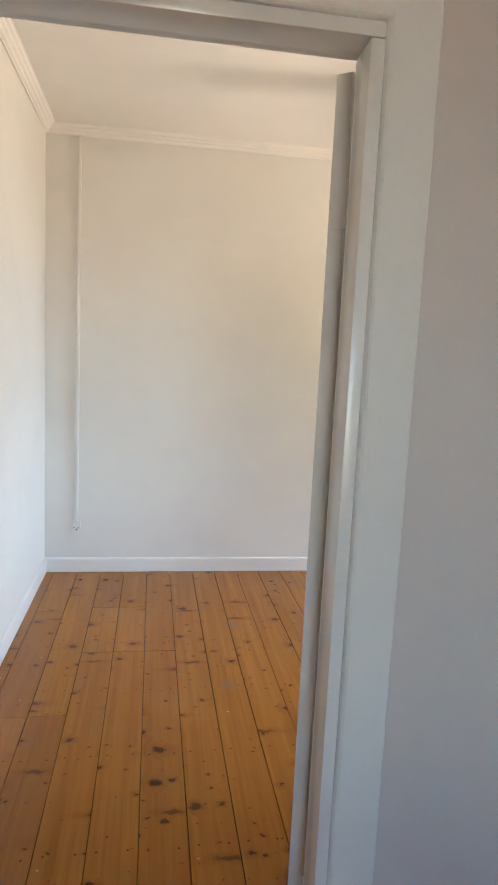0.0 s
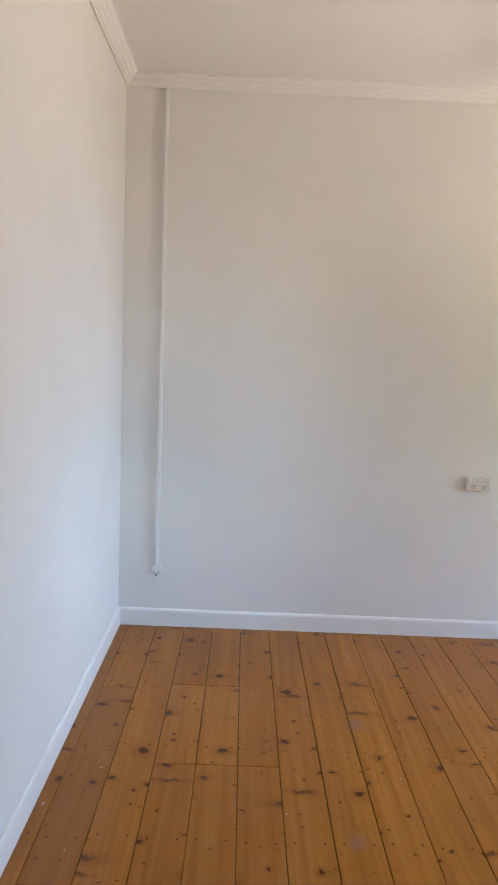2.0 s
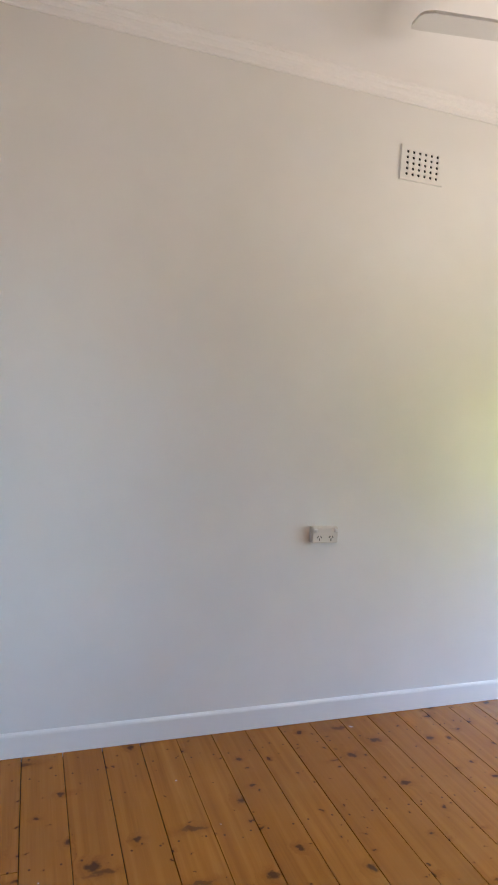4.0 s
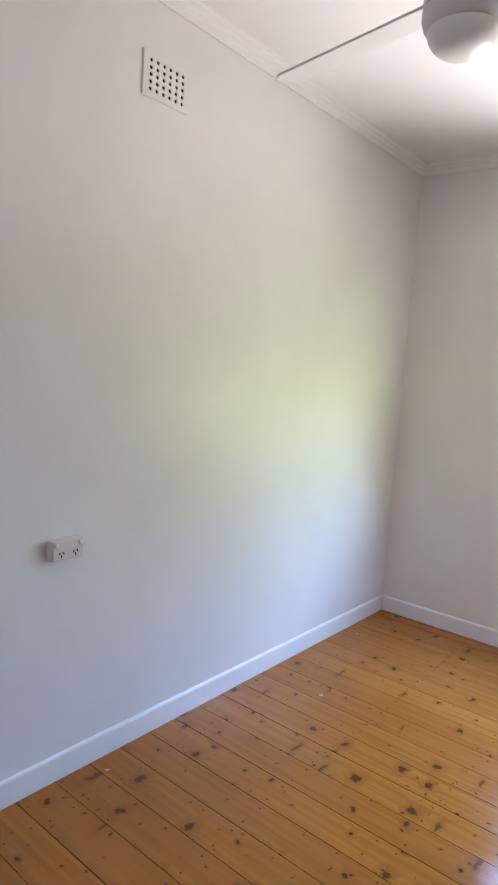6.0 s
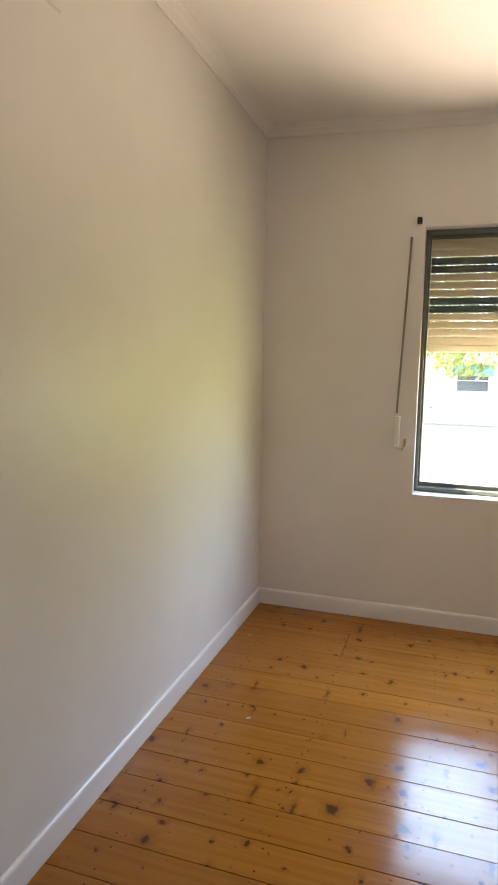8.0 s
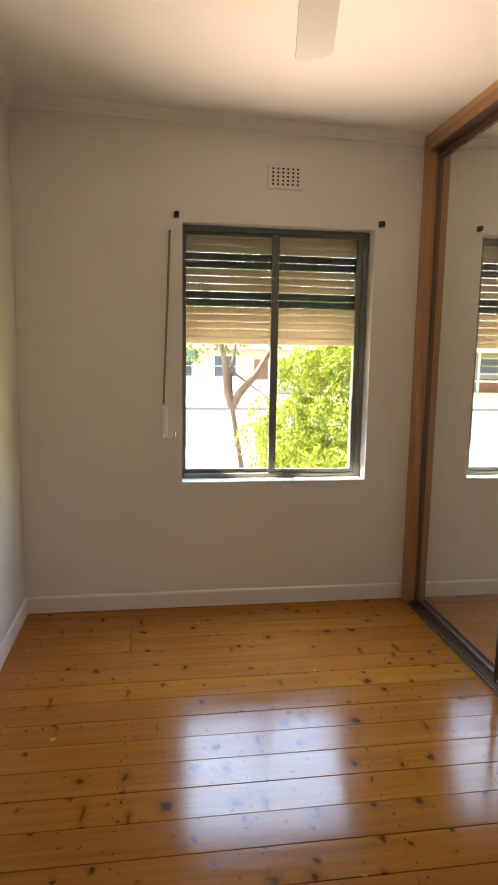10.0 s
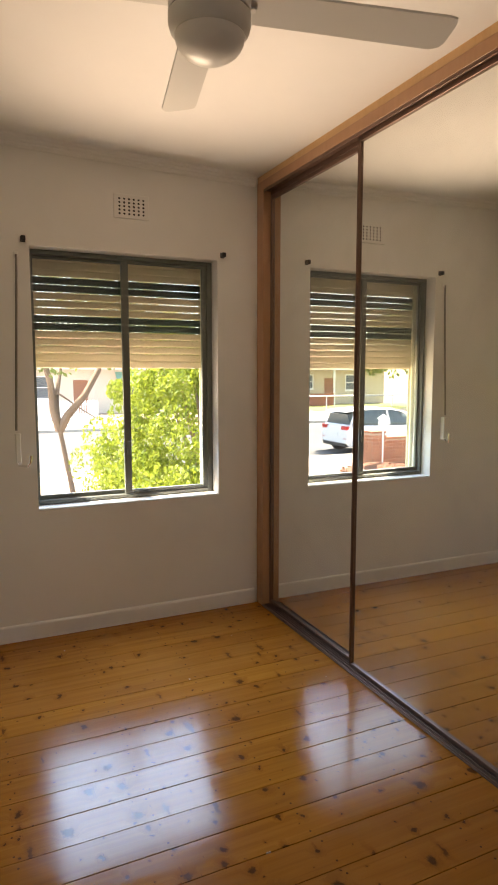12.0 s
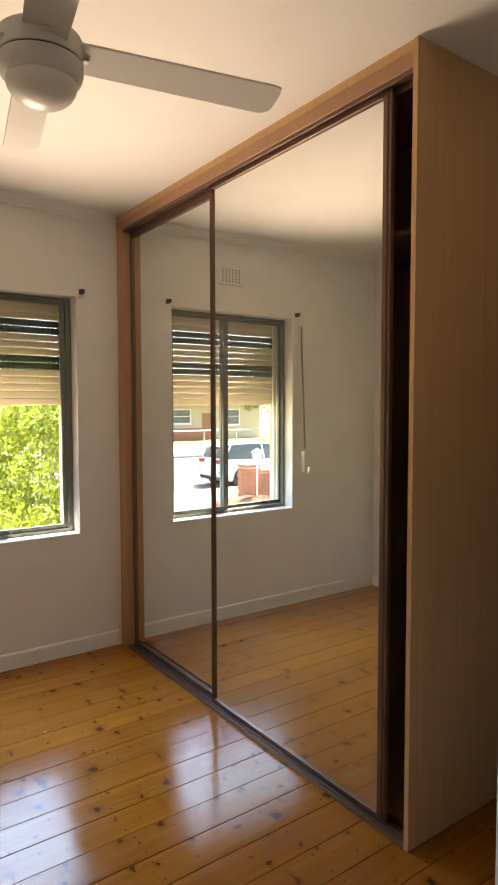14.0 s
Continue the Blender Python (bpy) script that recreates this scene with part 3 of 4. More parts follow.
# ---- window: frame, sashes, panes ----
Y0, Y1, Z0, Z1 = WIN
window = thing("window_1", "grey-green framed sliding window with two panes", "window", (W_EAST + 0.12, (Y0 + Y1) / 2, Z0), kind="structure")
FX0, FX1 = W_EAST + 0.095, W_EAST + 0.165
bm = bmesh.new()
box(bm, FX0, FX1, Y0 + 0.001, Y0 + 0.036, Z0 + 0.013, Z1 - 0.001, 0.003)
box(bm, FX0, FX1, Y1 - 0.016, Y1 - 0.001, Z0 + 0.013, Z1 - 0.001, 0.003)
box(bm, FX0, FX1, Y0 + 0.0365, Y1 - 0.0165, Z1 - 0.026, Z1 - 0.001, 0.003)
box(bm, FX0, FX1, Y0 + 0.0365, Y1 - 0.0165, Z0 + 0.013, Z0 + 0.038, 0.003)
wframe = part("window_frame", bm, M["sash"], window)
bm = bmesh.new()
box(bm, W_EAST + 0.0005, FX0 + 0.02, Y0 + 0.001, Y1 - 0.001, Z0 + 0.0005, Z0 + 0.012, 0.003)
part("window_sill", bm, M["trim"], window, "white painted inner sill")
YM = 2.82


def sash(y0, y1, x0, x1, wl, wr):
    bm = bmesh.new()
    z0, z1 = Z0 + 0.040, Z1 - 0.028
    box(bm, x0, x1, y0, y0 + wr, z0, z1, 0.002)
    box(bm, x0, x1, y1 - wl, y1, z0, z1, 0.002)
    box(bm, x0, x1, y0 + wr + 0.0005, y1 - wl - 0.0005, z1 - 0.014, z1, 0.002)
    box(bm, x0, x1, y0 + wr + 0.0005, y1 - wl - 0.0005, z0, z0 + 0.022, 0.002)
    s = part("sash", bm, M["sash"], window)
    xm = (x0 + x1) / 2
    pane = part("pane", cuboid(xm - 0.002, xm + 0.002, y0 + wr - 0.004, y1 - wl + 0.004, z0 + 0.018, z1 - 0.011), M["glass"], s, "clear glass pane")
    pane.visible_shadow = False
    return s


sash(YM - 0.018, Y1 - 0.0175, FX0 + 0.038, FX0 + 0.062, 0.010, 0.036)
front = sash(Y0 + 0.038, YM + 0.026, FX0 + 0.008, FX0 + 0.032, 0.042, 0.026)
part("latch", cuboid(FX0 - 0.006, FX0 + 0.0075, YM - 0.004, YM + 0.014, 1.02, 1.10, 0.003), M["sash"], front)

# ---- roller shutter outside the glass ----
SX = W_EAST + 0.232
shutter = thing("roller_shutter", "half-lowered cream roller shutter with dark green bands and slots", "shutter", (SX, (Y0 + Y1) / 2, Z1), kind="structure")
PITCH, FIRST, TABS = 0.0440, 1.626, 34
SY0, SY1 = Y0 + 0.03, Y1 - 0.022
for k in range(-2, 14):
    z0 = FIRST + PITCH * k
    bm = bmesh.new()
    if k == -2:
        box(bm, SX - 0.009, SX + 0.009, SY0, SY1, 1.540, FIRST - PITCH - 0.0008, 0.003)
    else:
        slot = 0.0032 if 0 <= k <= 10 else 0.0003
        zz = z0 + (slot if k >= 0 else 0.0)
        top = z0 + PITCH - (0.0 if k + 1 >= 0 else 0.0008)
        outline = [(SX - 0.003, zz), (SX - 0.0048, zz + 0.006), (SX - 0.0055, (zz + top) / 2), (SX - 0.0048, top - 0.006), (SX - 0.003, top - 0.0006), (SX + 0.003, top - 0.0006), (SX + 0.003, zz)]
        prism(bm, [(a, b) for a, b in outline], "y", SY0, SY1)
        if 0 <= k <= 10:
            step = (SY1 - SY0) / TABS
            for i in range(TABS):
                box(bm, SX - 0.002, SX + 0.002, SY0 + i * step, SY0 + i * step + step * 0.45, z0 - 0.0004, zz)
    dark = k in (3, 4, 8, 9)
    part("slat" if k > -2 else "bottom_rail", bm, M["shutter_dark"] if dark else M["shutter"], shutter, "dark green slat" if dark else "")
# guide channels, in the cream that has daylight put into its colour
for y0, y1 in ((Y0 + 0.002, Y0 + 0.034), (Y1 - 0.030, Y1 - 0.002)):
    bm = bmesh.new()
    box(bm, SX - 0.028, SX - 0.014, y0, y1, Z0 + 0.002, Z1 - 0.002, 0.002)
    box(bm, SX + 0.010, SX + 0.017, y0, y1, Z0 + 0.002, Z1 - 0.002, 0.002)
    part("guide", bm, M["guide"], shutter, "cream upright guide channel")
part("shutter_box", cuboid(W_EAST + 0.2505, W_EAST + 0.46, Y0 - 0.05, Y1 + 0.05, Z1 - 0.06, Z1 + 0.18, 0.01), M["shutter"], shutter)

# unseen eave over the window and the outer sill, and roof, added to block sun
structure("eave", cuboid(W_EAST - 0.2, W_EAST + 0.80, -2.6, W_NORTH + 1.2, 2.952, 3.06, 0.01), M["white"], "unseen painted eave added over the outer wall to block sun", "eave")
structure("roof", prism(bmesh.new(), [(-3.0, 4.6), (W_EAST + 0.82, 3.062), (W_EAST + 0.82, 3.10), (-3.0, 4.66)], "y", -2.7, W_NORTH + 1.3), M["roof"], "unseen tiled roof slope added over the room", "roof")

# ---- shutter winder rod ----
winder = thing("shutter_winder", "grey crank rod with white clip and handle beside window", "shutter winder", (W_EAST, 3.435, 2.14))
part("top_bracket", cuboid(W_EAST - 0.020, W_EAST - 0.0008, 3.424, 3.446, 2.128, 2.152, 0.003), M["plastic"], winder, "small white wall eye")
bm = bmesh.new()
tube(bm, [(W_EAST - 0.022, 3.435, 2.138), (W_EAST - 0.020, 3.437, 2.05), (W_EAST - 0.026, 3.470, 1.20)], 0.0062, 10)
part("rod", bm, M["rod"], winder)
part("clip", cuboid(W_EAST - 0.040, W_EAST - 0.0008, 3.450, 3.478, 1.02, 1.185, 0.004), M["plastic"], winder, "white plastic rod holder")
bm = bmesh.new()
tube(bm, [(W_EAST - 0.03, 3.470, 1.035), (W_EAST - 0.05, 3.463, 1.010), (W_EAST - 0.12, 3.425, 1.012), (W_EAST - 0.135, 3.415, 1.035), (W_EAST - 0.14, 3.412, 1.075)], [0.006, 0.007, 0.007, 0.008, 0.009], 10)
part("crank_handle", bm, M["chrome"], winder, "bright bent crank handle")

# ---- curtain brackets ----
for y in (3.398, 2.246):
    br = thing("curtain_bracket", "small black metal curtain rod bracket on wall", "bracket", (W_EAST, y, 2.222), group="curtain brackets by the window")
    part("wall_plate", cuboid(W_EAST - 0.006, W_EAST - 0.0008, y - 0.013, y + 0.013, 2.207, 2.239, 0.002), M["black"], br)
    part("arm", cuboid(W_EAST - 0.040, W_EAST - 0.0062, y - 0.012, y + 0.012, 2.210, 2.236, 0.003), M["black"], br)


# ---- air vents ----
def vent(name_at, axis):
    """A flat plaster vent with six by five round holes."""
    u0, u1, z0, z1 = name_at
    wall = W_NORTH if axis == "y" else W_EAST
    cu = (u0 + u1) / 2
    ob = thing("air_vent", "flat off-white wall vent with six by five round holes", "vent", (cu, wall, z0) if axis == "y" else (wall, cu, z0), group="wall vents")

    def at(u, d, z):
        return (u, wall - d, z) if axis == "y" else (wall - d, u, z)

    bm = bmesh.new()
    mu, mz = 0.020, 0.016
    nx, nz = 6, 5
    du, dz = (u1 - u0 - 2 * mu) / nx, (z1 - z0 - 2 * mz) / nz
    F = 0.007
    for i in range(nx):
        for j in range(nz):
            c0, c1 = u0 + mu + (i + 0.5) * du, z0 + mz + (j + 0.5) * dz
            ring, hole, deep = [], [], []
            for k in range(8):
                a = math.pi / 4 * k
                cx, cz = math.cos(a), math.sin(a)
                s = max(abs(cx), abs(cz))
                ring.append(bm.verts.new(at(c0 + cx / s * du / 2, F, c1 + cz / s * dz / 2)))
                hole.append(bm.verts.new(at(c0 + cx * 0.0068, F, c1 + cz * 0.0068)))
                deep.append(bm.verts.new(at(c0 + cx * 0.0066, 0.0035, c1 + cz * 0.0066)))
            for k in range(8):
                q = (k + 1) % 8
                bm.faces.new((ring[k], ring[q], hole[q], hole[k]))
                bm.faces.new((hole[k], hole[q], deep[q], deep[k]))
    bmesh.ops.remove_doubles(bm, verts=bm.verts, dist=0.0004)
    # margin and rim
    o = [at(u0 + mu, F, z0 + mz), at(u1 - mu, F, z0 + mz), at(u1 - mu, F, z1 - mz), at(u0 + mu, F, z1 - mz)]
    p = [at(u0 + 0.003, F, z0 + 0.003), at(u1 - 0.003, F, z0 + 0.003), at(u1 - 0.003, F, z1 - 0.003), at(u0 + 0.003, F, z1 - 0.003)]
    r = [at(u0, 0.0008, z0), at(u1, 0.0008, z0), at(u1, 0.0008, z1), at(u0, 0.0008, z1)]
    rows = [[bm.verts.new(c) for c in row] for row in (o, p, r)]
    for a, b in zip(rows, rows[1:]):
        for k in range(4):
            bm.faces.new((a[k], a[(k + 1) % 4], b[(k + 1) % 4], b[k]))
    bmesh.ops.recalc_face_normals(bm, faces=bm.faces)
    part("vent_plate", bm, M["wall"], ob)
    # thin black sheet on the wall gives the holes their shade
    back = cuboid(u0 + 0.010, u1 - 0.010, wall - 0.003, wall - 0.0008, z0 + 0.021, z1 - 0.021) if axis == "y" else cuboid(wall - 0.003, wall - 0.0008, u0 + 0.010, u1 - 0.010, z0 + 0.021, z1 - 0.021)
    part("backing", back, M["slot"], ob, "black sheet for the shade inside the holes")


vent(V1, "y")
vent(V2, "x")

# ---- double power outlet ----
GX0, GX1, GZ0, GZ1 = 1.269, 1.392, 0.812, 0.882
gpo = thing("power_outlet", "cream double power outlet with two round white switches", "power outlet", ((GX0 + GX1) / 2, W_NORTH, GZ0))
part("mounting_block", cuboid(GX0, GX1, W_NORTH - 0.024, W_NORTH - 0.0008, GZ0, GZ1, 0.003, 2), M["cream"], gpo)
plate = part("cover_plate", cuboid(GX0 + 0.001, GX1 - 0.001, W_NORTH - 0.034, W_NORTH - 0.0245, GZ0 + 0.001, GZ1 - 0.001, 0.004, 2), M["cream"], gpo)
for cx in (GX0 + 0.034, GX1 - 0.034):
    bx = GX0 + 0.015 if cx < 1.33 else GX1 - 0.015
    button = lathe([(0.0085, 0.0), (0.0085, 0.003), (0.0070, 0.0052), (0.0035, 0.0062), (0, 0.0064)], 16)
    bmesh.ops.rotate(button, matrix=Matrix.Rotation(radians(90), 3, "X"), verts=button.verts)
    bmesh.ops.translate(button, vec=(bx, W_NORTH - 0.0342, GZ1 - 0.014), verts=button.verts)
    part("switch_button", button, M["trim"], gpo, "round white switch button", True)
    # pin slots are black bars on the plate, their inner shade as colour
    bm = bmesh.new()
    for dx, tilt in ((-0.0075, 32), (0.0075, -32), (0.0, 0)):
        b2 = cuboid(-0.0019, 0.0019, -0.0006, 0.0006, -0.0052, 0.0052)
        bmesh.ops.rotate(b2, matrix=Matrix.Rotation(radians(tilt), 3, "Y"), verts=b2.verts)
        bmesh.ops.translate(b2, vec=(cx + dx, W_NORTH - 0.0345, GZ0 + (0.027 if dx else 0.016)), verts=b2.verts)
        me = bpy.data.meshes.new("tmp")
        b2.to_mesh(me)
        b2.free()
        bm.from_mesh(me)
        bpy.data.meshes.remove(me)
    part("socket_slots", bm, M["slot"], gpo, "three black bars for the shaded pin slots")

# ---- surface cable duct with phone socket ----
CX = -0.331
duct = thing("cable_duct", "white square cable duct running up wall beside corner", "cable duct", (CX, W_NORTH, 0.34))
bm = bmesh.new()
box(bm, CX - 0.0085, CX + 0.0085, W_NORTH - 0.021, W_NORTH - 0.0008, 0.345, H - 0.001, 0.002)
part("channel", bm, M["trim"], duct)
part("joint_cover", cuboid(CX - 0.010, CX + 0.010, W_NORTH - 0.0225, W_NORTH - 0.0215, 2.44, 2.47), M["trim"], duct)
sock = thing("phone_socket", "small white phone socket at end of cable duct", "phone socket", (CX, W_NORTH, 0.30))
part("body", cuboid(CX - 0.024, CX + 0.024, W_NORTH - 0.028, W_NORTH - 0.0008, 0.296, 0.344, 0.003, 2), M["plastic"], sock)
bm = bmesh.new()
tube(bm, [(CX, W_NORTH - 0.012, 0.2955), (CX, W_NORTH - 0.014, 0.282)], 0.004, 8)
part("cable_stub", bm, M["slot"], sock, "short dark cable end")
for dx in (-0.014, 0.014):
    part("screw", cuboid(CX + dx - 0.003, CX + dx + 0.003, W_NORTH - 0.0292, W_NORTH - 0.0283, 0.302, 0.308), M["slot"], sock)

# ---- mirrored wardrobe ----
WX0, WX1, WY = 1.405, W_EAST - 0.002, 2.020
ward = thing("wardrobe", "built-in beech wardrobe with bronze-framed sliding mirror doors", "wardrobe", ((WX0 + WX1) / 2, 1.76, 0.0))
part("side_panel", cuboid(WX0, WX0 + 0.018, 1.462, WY + 0.002, 0.002, CEIL - 0.060, 0.0015), M["beech"], ward, "beech laminate end panel")
part("edge_strip", cuboid(WX0 - 0.0005, WX0 + 0.0185, WY + 0.0022, WY + 0.0040, 0.002, 2.695), M["beech"], ward)
part("fascia", cuboid(WX0 + 0.019, WX1, WY - 0.030, WY + 0.0015, 2.618, 2.670, 0.0015), M["fascia"], ward, "tan laminate fascia strip")
part("filler_strip", cuboid(3.672, WX1, WY - 0.082, WY + 0.001, 0.002, 2.6195, 0.0015), M["fascia"], ward, "tan laminate upright against the wall")
part("fascia_top", cuboid(WX0 + 0.0190, WX1, WY - 0.030, WY - 0.003, 2.6705, CEIL - 0.060), M["beech"], ward, "pale beech strip up to the ceiling")
part("carcass_back", cuboid(WX0 + 0.0185, WX1, 1.464, 1.480, 0.002, 2.66), M["inside"], ward)
part("carcass_top", cuboid(WX0 + 0.0185, WX1, 1.4805, WY - 0.100, 2.638, 2.654), M["inside"], ward)
part("shelf", cuboid(WX0 + 0.0185, WX1, 1.4805, WY - 0.12, 2.135, 2.153), M["inside"], ward)
part("floor_board", cuboid(WX0 + 0.0185, WX1, 1.4805, WY - 0.098, 0.002, 0.012), M["inside"], ward)
bm = bmesh.new()
box(bm, WX0 + 0.019, 3.6715, WY - 0.082, WY + 0.004, 0.0015, 0.008, 0.001)
track = part("bottom_track", bm, M["bronze"], ward, "bronze aluminium floor track")
for y in (WY + 0.001, WY - 0.018, WY - 0.034, WY - 0.048, WY - 0.062, WY - 0.078):
    part("track_rail", cuboid(WX0 + 0.019, 3.6715, y - 0.0016, y + 0.0016, 0.0082, 0.017, 0.0008), M["bronze"], track)
bm = bmesh.new()
box(bm, WX0 + 0.019, 3.6715, WY - 0.085, WY - 0.0455, 2.585, 2.6195, 0.002)
box(bm, WX0 + 0.019, 3.6715, WY - 0.0451, WY - 0.001, 2.608, 2.6195, 0.002)
box(bm, WX0 + 0.019, 3.6715, WY - 0.004, WY + 0.001, 2.600, 2.6078, 0.001)
part("top_track", bm, M["bronze"], ward, "bronze aluminium head track")


def mirror_door(x0, x1, yf, near, label):
    """A framed mirror; the stile at the x0 end is the pull, near wide."""
    zb, zt, s = 0.022, 2.606 if yf > WY - 0.04 else 2.584, 0.017
    fr = part("sliding_door", cuboid(x0 + near + 0.002, x1 - s - 0.002, yf - 0.0196, yf - 0.0156, zb + 0.0195, zt - 0.0225), M["bronze"], ward, label)
    for a, b in ((x0, x0 + near), (x1 - s, x1)):
        bm = bmesh.new()
        box(bm, a, b, yf - 0.022, yf, zb, zt, 0.003)
        box(bm, a + (b - a) * 0.35, b - (b - a) * 0.35, yf + 0.0002, yf + 0.004, zb + 0.001, zt - 0.001, 0.0015)
        part("stile", bm, M["bronze"], fr)
    for a, b in ((zb, zb + 0.019), (zt - 0.022, zt)):
        part("rail", cuboid(x0 + near + 0.0003, x1 - s - 0.0003, yf - 0.020, yf - 0.001, a, b, 0.002), M["bronze"], fr)
    part("mirror", cuboid(x0 + near - 0.003, x1 - s + 0.003, yf - 0.015, yf - 0.011, zb + 0.017, zt - 0.020), M["mirror"], fr, "clear silvered mirror pane")
    return fr


mirror_door(2.676, 3.671, WY - 0.047, 0.017, "rear sliding mirror door in bronze frame")
mirror_door(1.534, 2.700, WY - 0.020, 0.040, "front sliding mirror door in bronze frame")
# the whole unit stands a little out of square with the room
bpy.context.view_layer.update()
PIVOT = Matrix.Translation((WX0, WY, 0))
ward.matrix_world = PIVOT @ Matrix.Rotation(radians(-0.28), 4, "Z") @ PIVOT.inverted() @ ward.matrix_world

# ---- ceiling fan ----
FX, FY, FZ = 1.640, 3.150, 2.383
fan = thing("ceiling_fan", "off-white four-blade ceiling fan with domed light", "ceiling fan", (FX, FY, CEIL))
C = (FX, FY, 0)
part("canopy", lathe([(0, CEIL - 0.001), (0.065, CEIL - 0.001), (0.068, CEIL - 0.03), (0.05, CEIL - 0.055), (0.02, CEIL - 0.06), (0, CEIL - 0.06)], 32, C), M["fan"], fan, "", True)
bm = bmesh.new()
tube(bm, [(FX, FY, CEIL - 0.058), (FX, FY, FZ + 0.07)], 0.014, 14)
part("downrod", bm, M["fan"], fan, "", True)
part("motor_housing", lathe([(0, FZ + 0.074), (0.03, FZ + 0.072), (0.080, FZ + 0.058), (0.098, FZ + 0.050), (0.101, FZ + 0.044), (0.101, FZ - 0.004), (0.099, FZ - 0.006), (0, FZ - 0.006)], 48, C), M["fan"], fan, "", True)
# the seam's shade is a near-black disc between housing and light ring
part("shadow_gap", lathe([(0, FZ - 0.0065), (0.0985, FZ - 0.0065), (0.0985, FZ - 0.0105), (0, FZ - 0.0105)], 48, C), M["slot"], fan, "black disc for the shaded seam round the housing")
part("light_ring", lathe([(0, FZ - 0.011), (0.101, FZ - 0.011), (0.1015, FZ - 0.030), (0.096, FZ - 0.048), (0.087, FZ - 0.057), (0, FZ - 0.057)], 48, C), M["fan"], fan, "", True)
part("light_dome", lathe([(0.086, FZ - 0.0575)] + [(0.086 * math.cos(a), FZ - 0.0575 - 0.060 * math.sin(a)) for a in [math.pi / 2 * k / 12 for k in range(1, 13)]], 48, C), M["dome"], fan, "opal glass light cover", True)
for k in range(4):
    ang = radians(-11.5 + 90 * k)
    bm = bmesh.new()
    L0, L1, w, t = 0.085, 0.645, 0.060, 0.0035
    outline = [(L0, -w * 0.86), (L1 - 0.030, -w), (L1 - 0.008, -w * 0.93), (L1 - 0.002, -w * 0.6), (L1, w * 0.45), (L1 - 0.006, w * 0.75), (L1 - 0.030, w * 0.96), (L0, w * 0.86)]
    prism(bm, outline, "z", -t, t)
    bmesh.ops.rotate(bm, matrix=Matrix.Rotation(radians(-11), 3, "X"), verts=bm.verts)
    bmesh.ops.rotate(bm, matrix=Matrix.Rotation(ang, 3, "Z"), verts=bm.verts)
    bmesh.ops.translate(bm, vec=(FX, FY, FZ + 0.022), verts=bm.verts)
    blade = part("blade", bm, M["fan"], fan)
    bm = cuboid(0.085, 0.116, -0.010, 0.010, -0.008, -0.0035, 0.0015)
    bmesh.ops.rotate(bm, matrix=Matrix.Rotation(ang, 3, "Z"), verts=bm.verts)
    bmesh.ops.translate(bm, vec=(FX, FY, FZ + 0.022), verts=bm.verts)
    part("blade_bracket", bm, M["fan"], blade)

# ---- outdoors: ground, road, kerbs ----
bm = bmesh.new()
for x0, x1 in ((-400.0, 16.8), (29.2, 400.0)):
    box(bm, x0, x1, -400, 400, GROUND - 0.3, GROUND)
structure("ground", bm, M["soil"], "pale dry open ground", "ground")
structure("road", cuboid(16.8, 29.2, -400, 400, GROUND - 0.4, GROUND - 0.12), M["asphalt"], "sunlit grey asphalt road", "road")
for i, (x0, x1) in enumerate(((16.66, 16.82), (29.18, 29.34))):
    structure("kerb_%d" % (i + 1), cuboid(x0, x1, -120, 120, GROUND - 0.13, GROUND + 0.006, 0.012), M["concrete"], "pale concrete kerb", "kerb")
structure("driveway", cuboid(W_EAST + 0.252, 14.0, 2.6, 8.9, GROUND - 0.05, GROUND + 0.006), M["concrete"], "sunlit pale concrete driveway", "driveway")
structure("pavement_1", cuboid(14.9, 16.4, -60, 60, GROUND - 0.05, GROUND + 0.008), M["concrete"], "pale concrete footpath", "pavement")
structure("pavement_2", cuboid(31.0, 33.0, -60, 60, GROUND - 0.05, GROUND + 0.008), M["concrete"], "pale concrete footpath", "pavement")
structure("lawn", cuboid(36.5, 43.5, 8, 70, GROUND - 0.05, GROUND + 0.010), M["grass"], "thin sunlit front lawn", "lawn")


# ---- leaves ----
def leaf_cloud(bm, centres, count, size, seed, flat=0.6):
    rnd = random.Random(seed)
    for _ in range(count):
        (cx, cy, cz), (rx, ry, rz) = rnd.choice(centres)
        while True:
            v = Vector((rnd.uniform(-1, 1), rnd.uniform(-1, 1), rnd.uniform(-1, 1)))
            if 0.25 < v.length < 1:
                break
        v = v.normalized() * (v.length ** 0.45)
        p = Vector((cx + v.x * rx, cy + v.y * ry, cz + v.z * rz))
        s = size * rnd.uniform(0.6, 1.35)
        q = Euler((rnd.uniform(0, 6.3), rnd.uniform(0, 6.3), rnd.uniform(0, 6.3))).to_quaternion()
        pts = [q @ Vector(c) * s + p for c in ((-0.5, 0, 0), (0, -0.28, 0.06), (0.55, 0, 0), (0, 0.28, 0.06))]
        bm.faces.new([bm.verts.new(c) for c in pts])
    return bm


def clumps(cx, cy, z0, z1, r, n, seed, lump=0.34):
    rnd = random.Random(seed)
    out = []
    for _ in range(n):
        h = rnd.random()
        a = rnd.uniform(0, 2 * math.pi)
        rr = r * (0.55 + 0.45 * math.sin(math.pi * min(1, 0.25 + h * 0.8))) * math.sqrt(rnd.uniform(0.25, 1))
        s = lump * rnd.uniform(0.6, 1.25)
        out.append(((cx + rr * math.cos(a), cy + rr * math.sin(a), z0 + (z1 - z0) * h), (s, s, s * rnd.uniform(0.8, 1.3))))
    return out


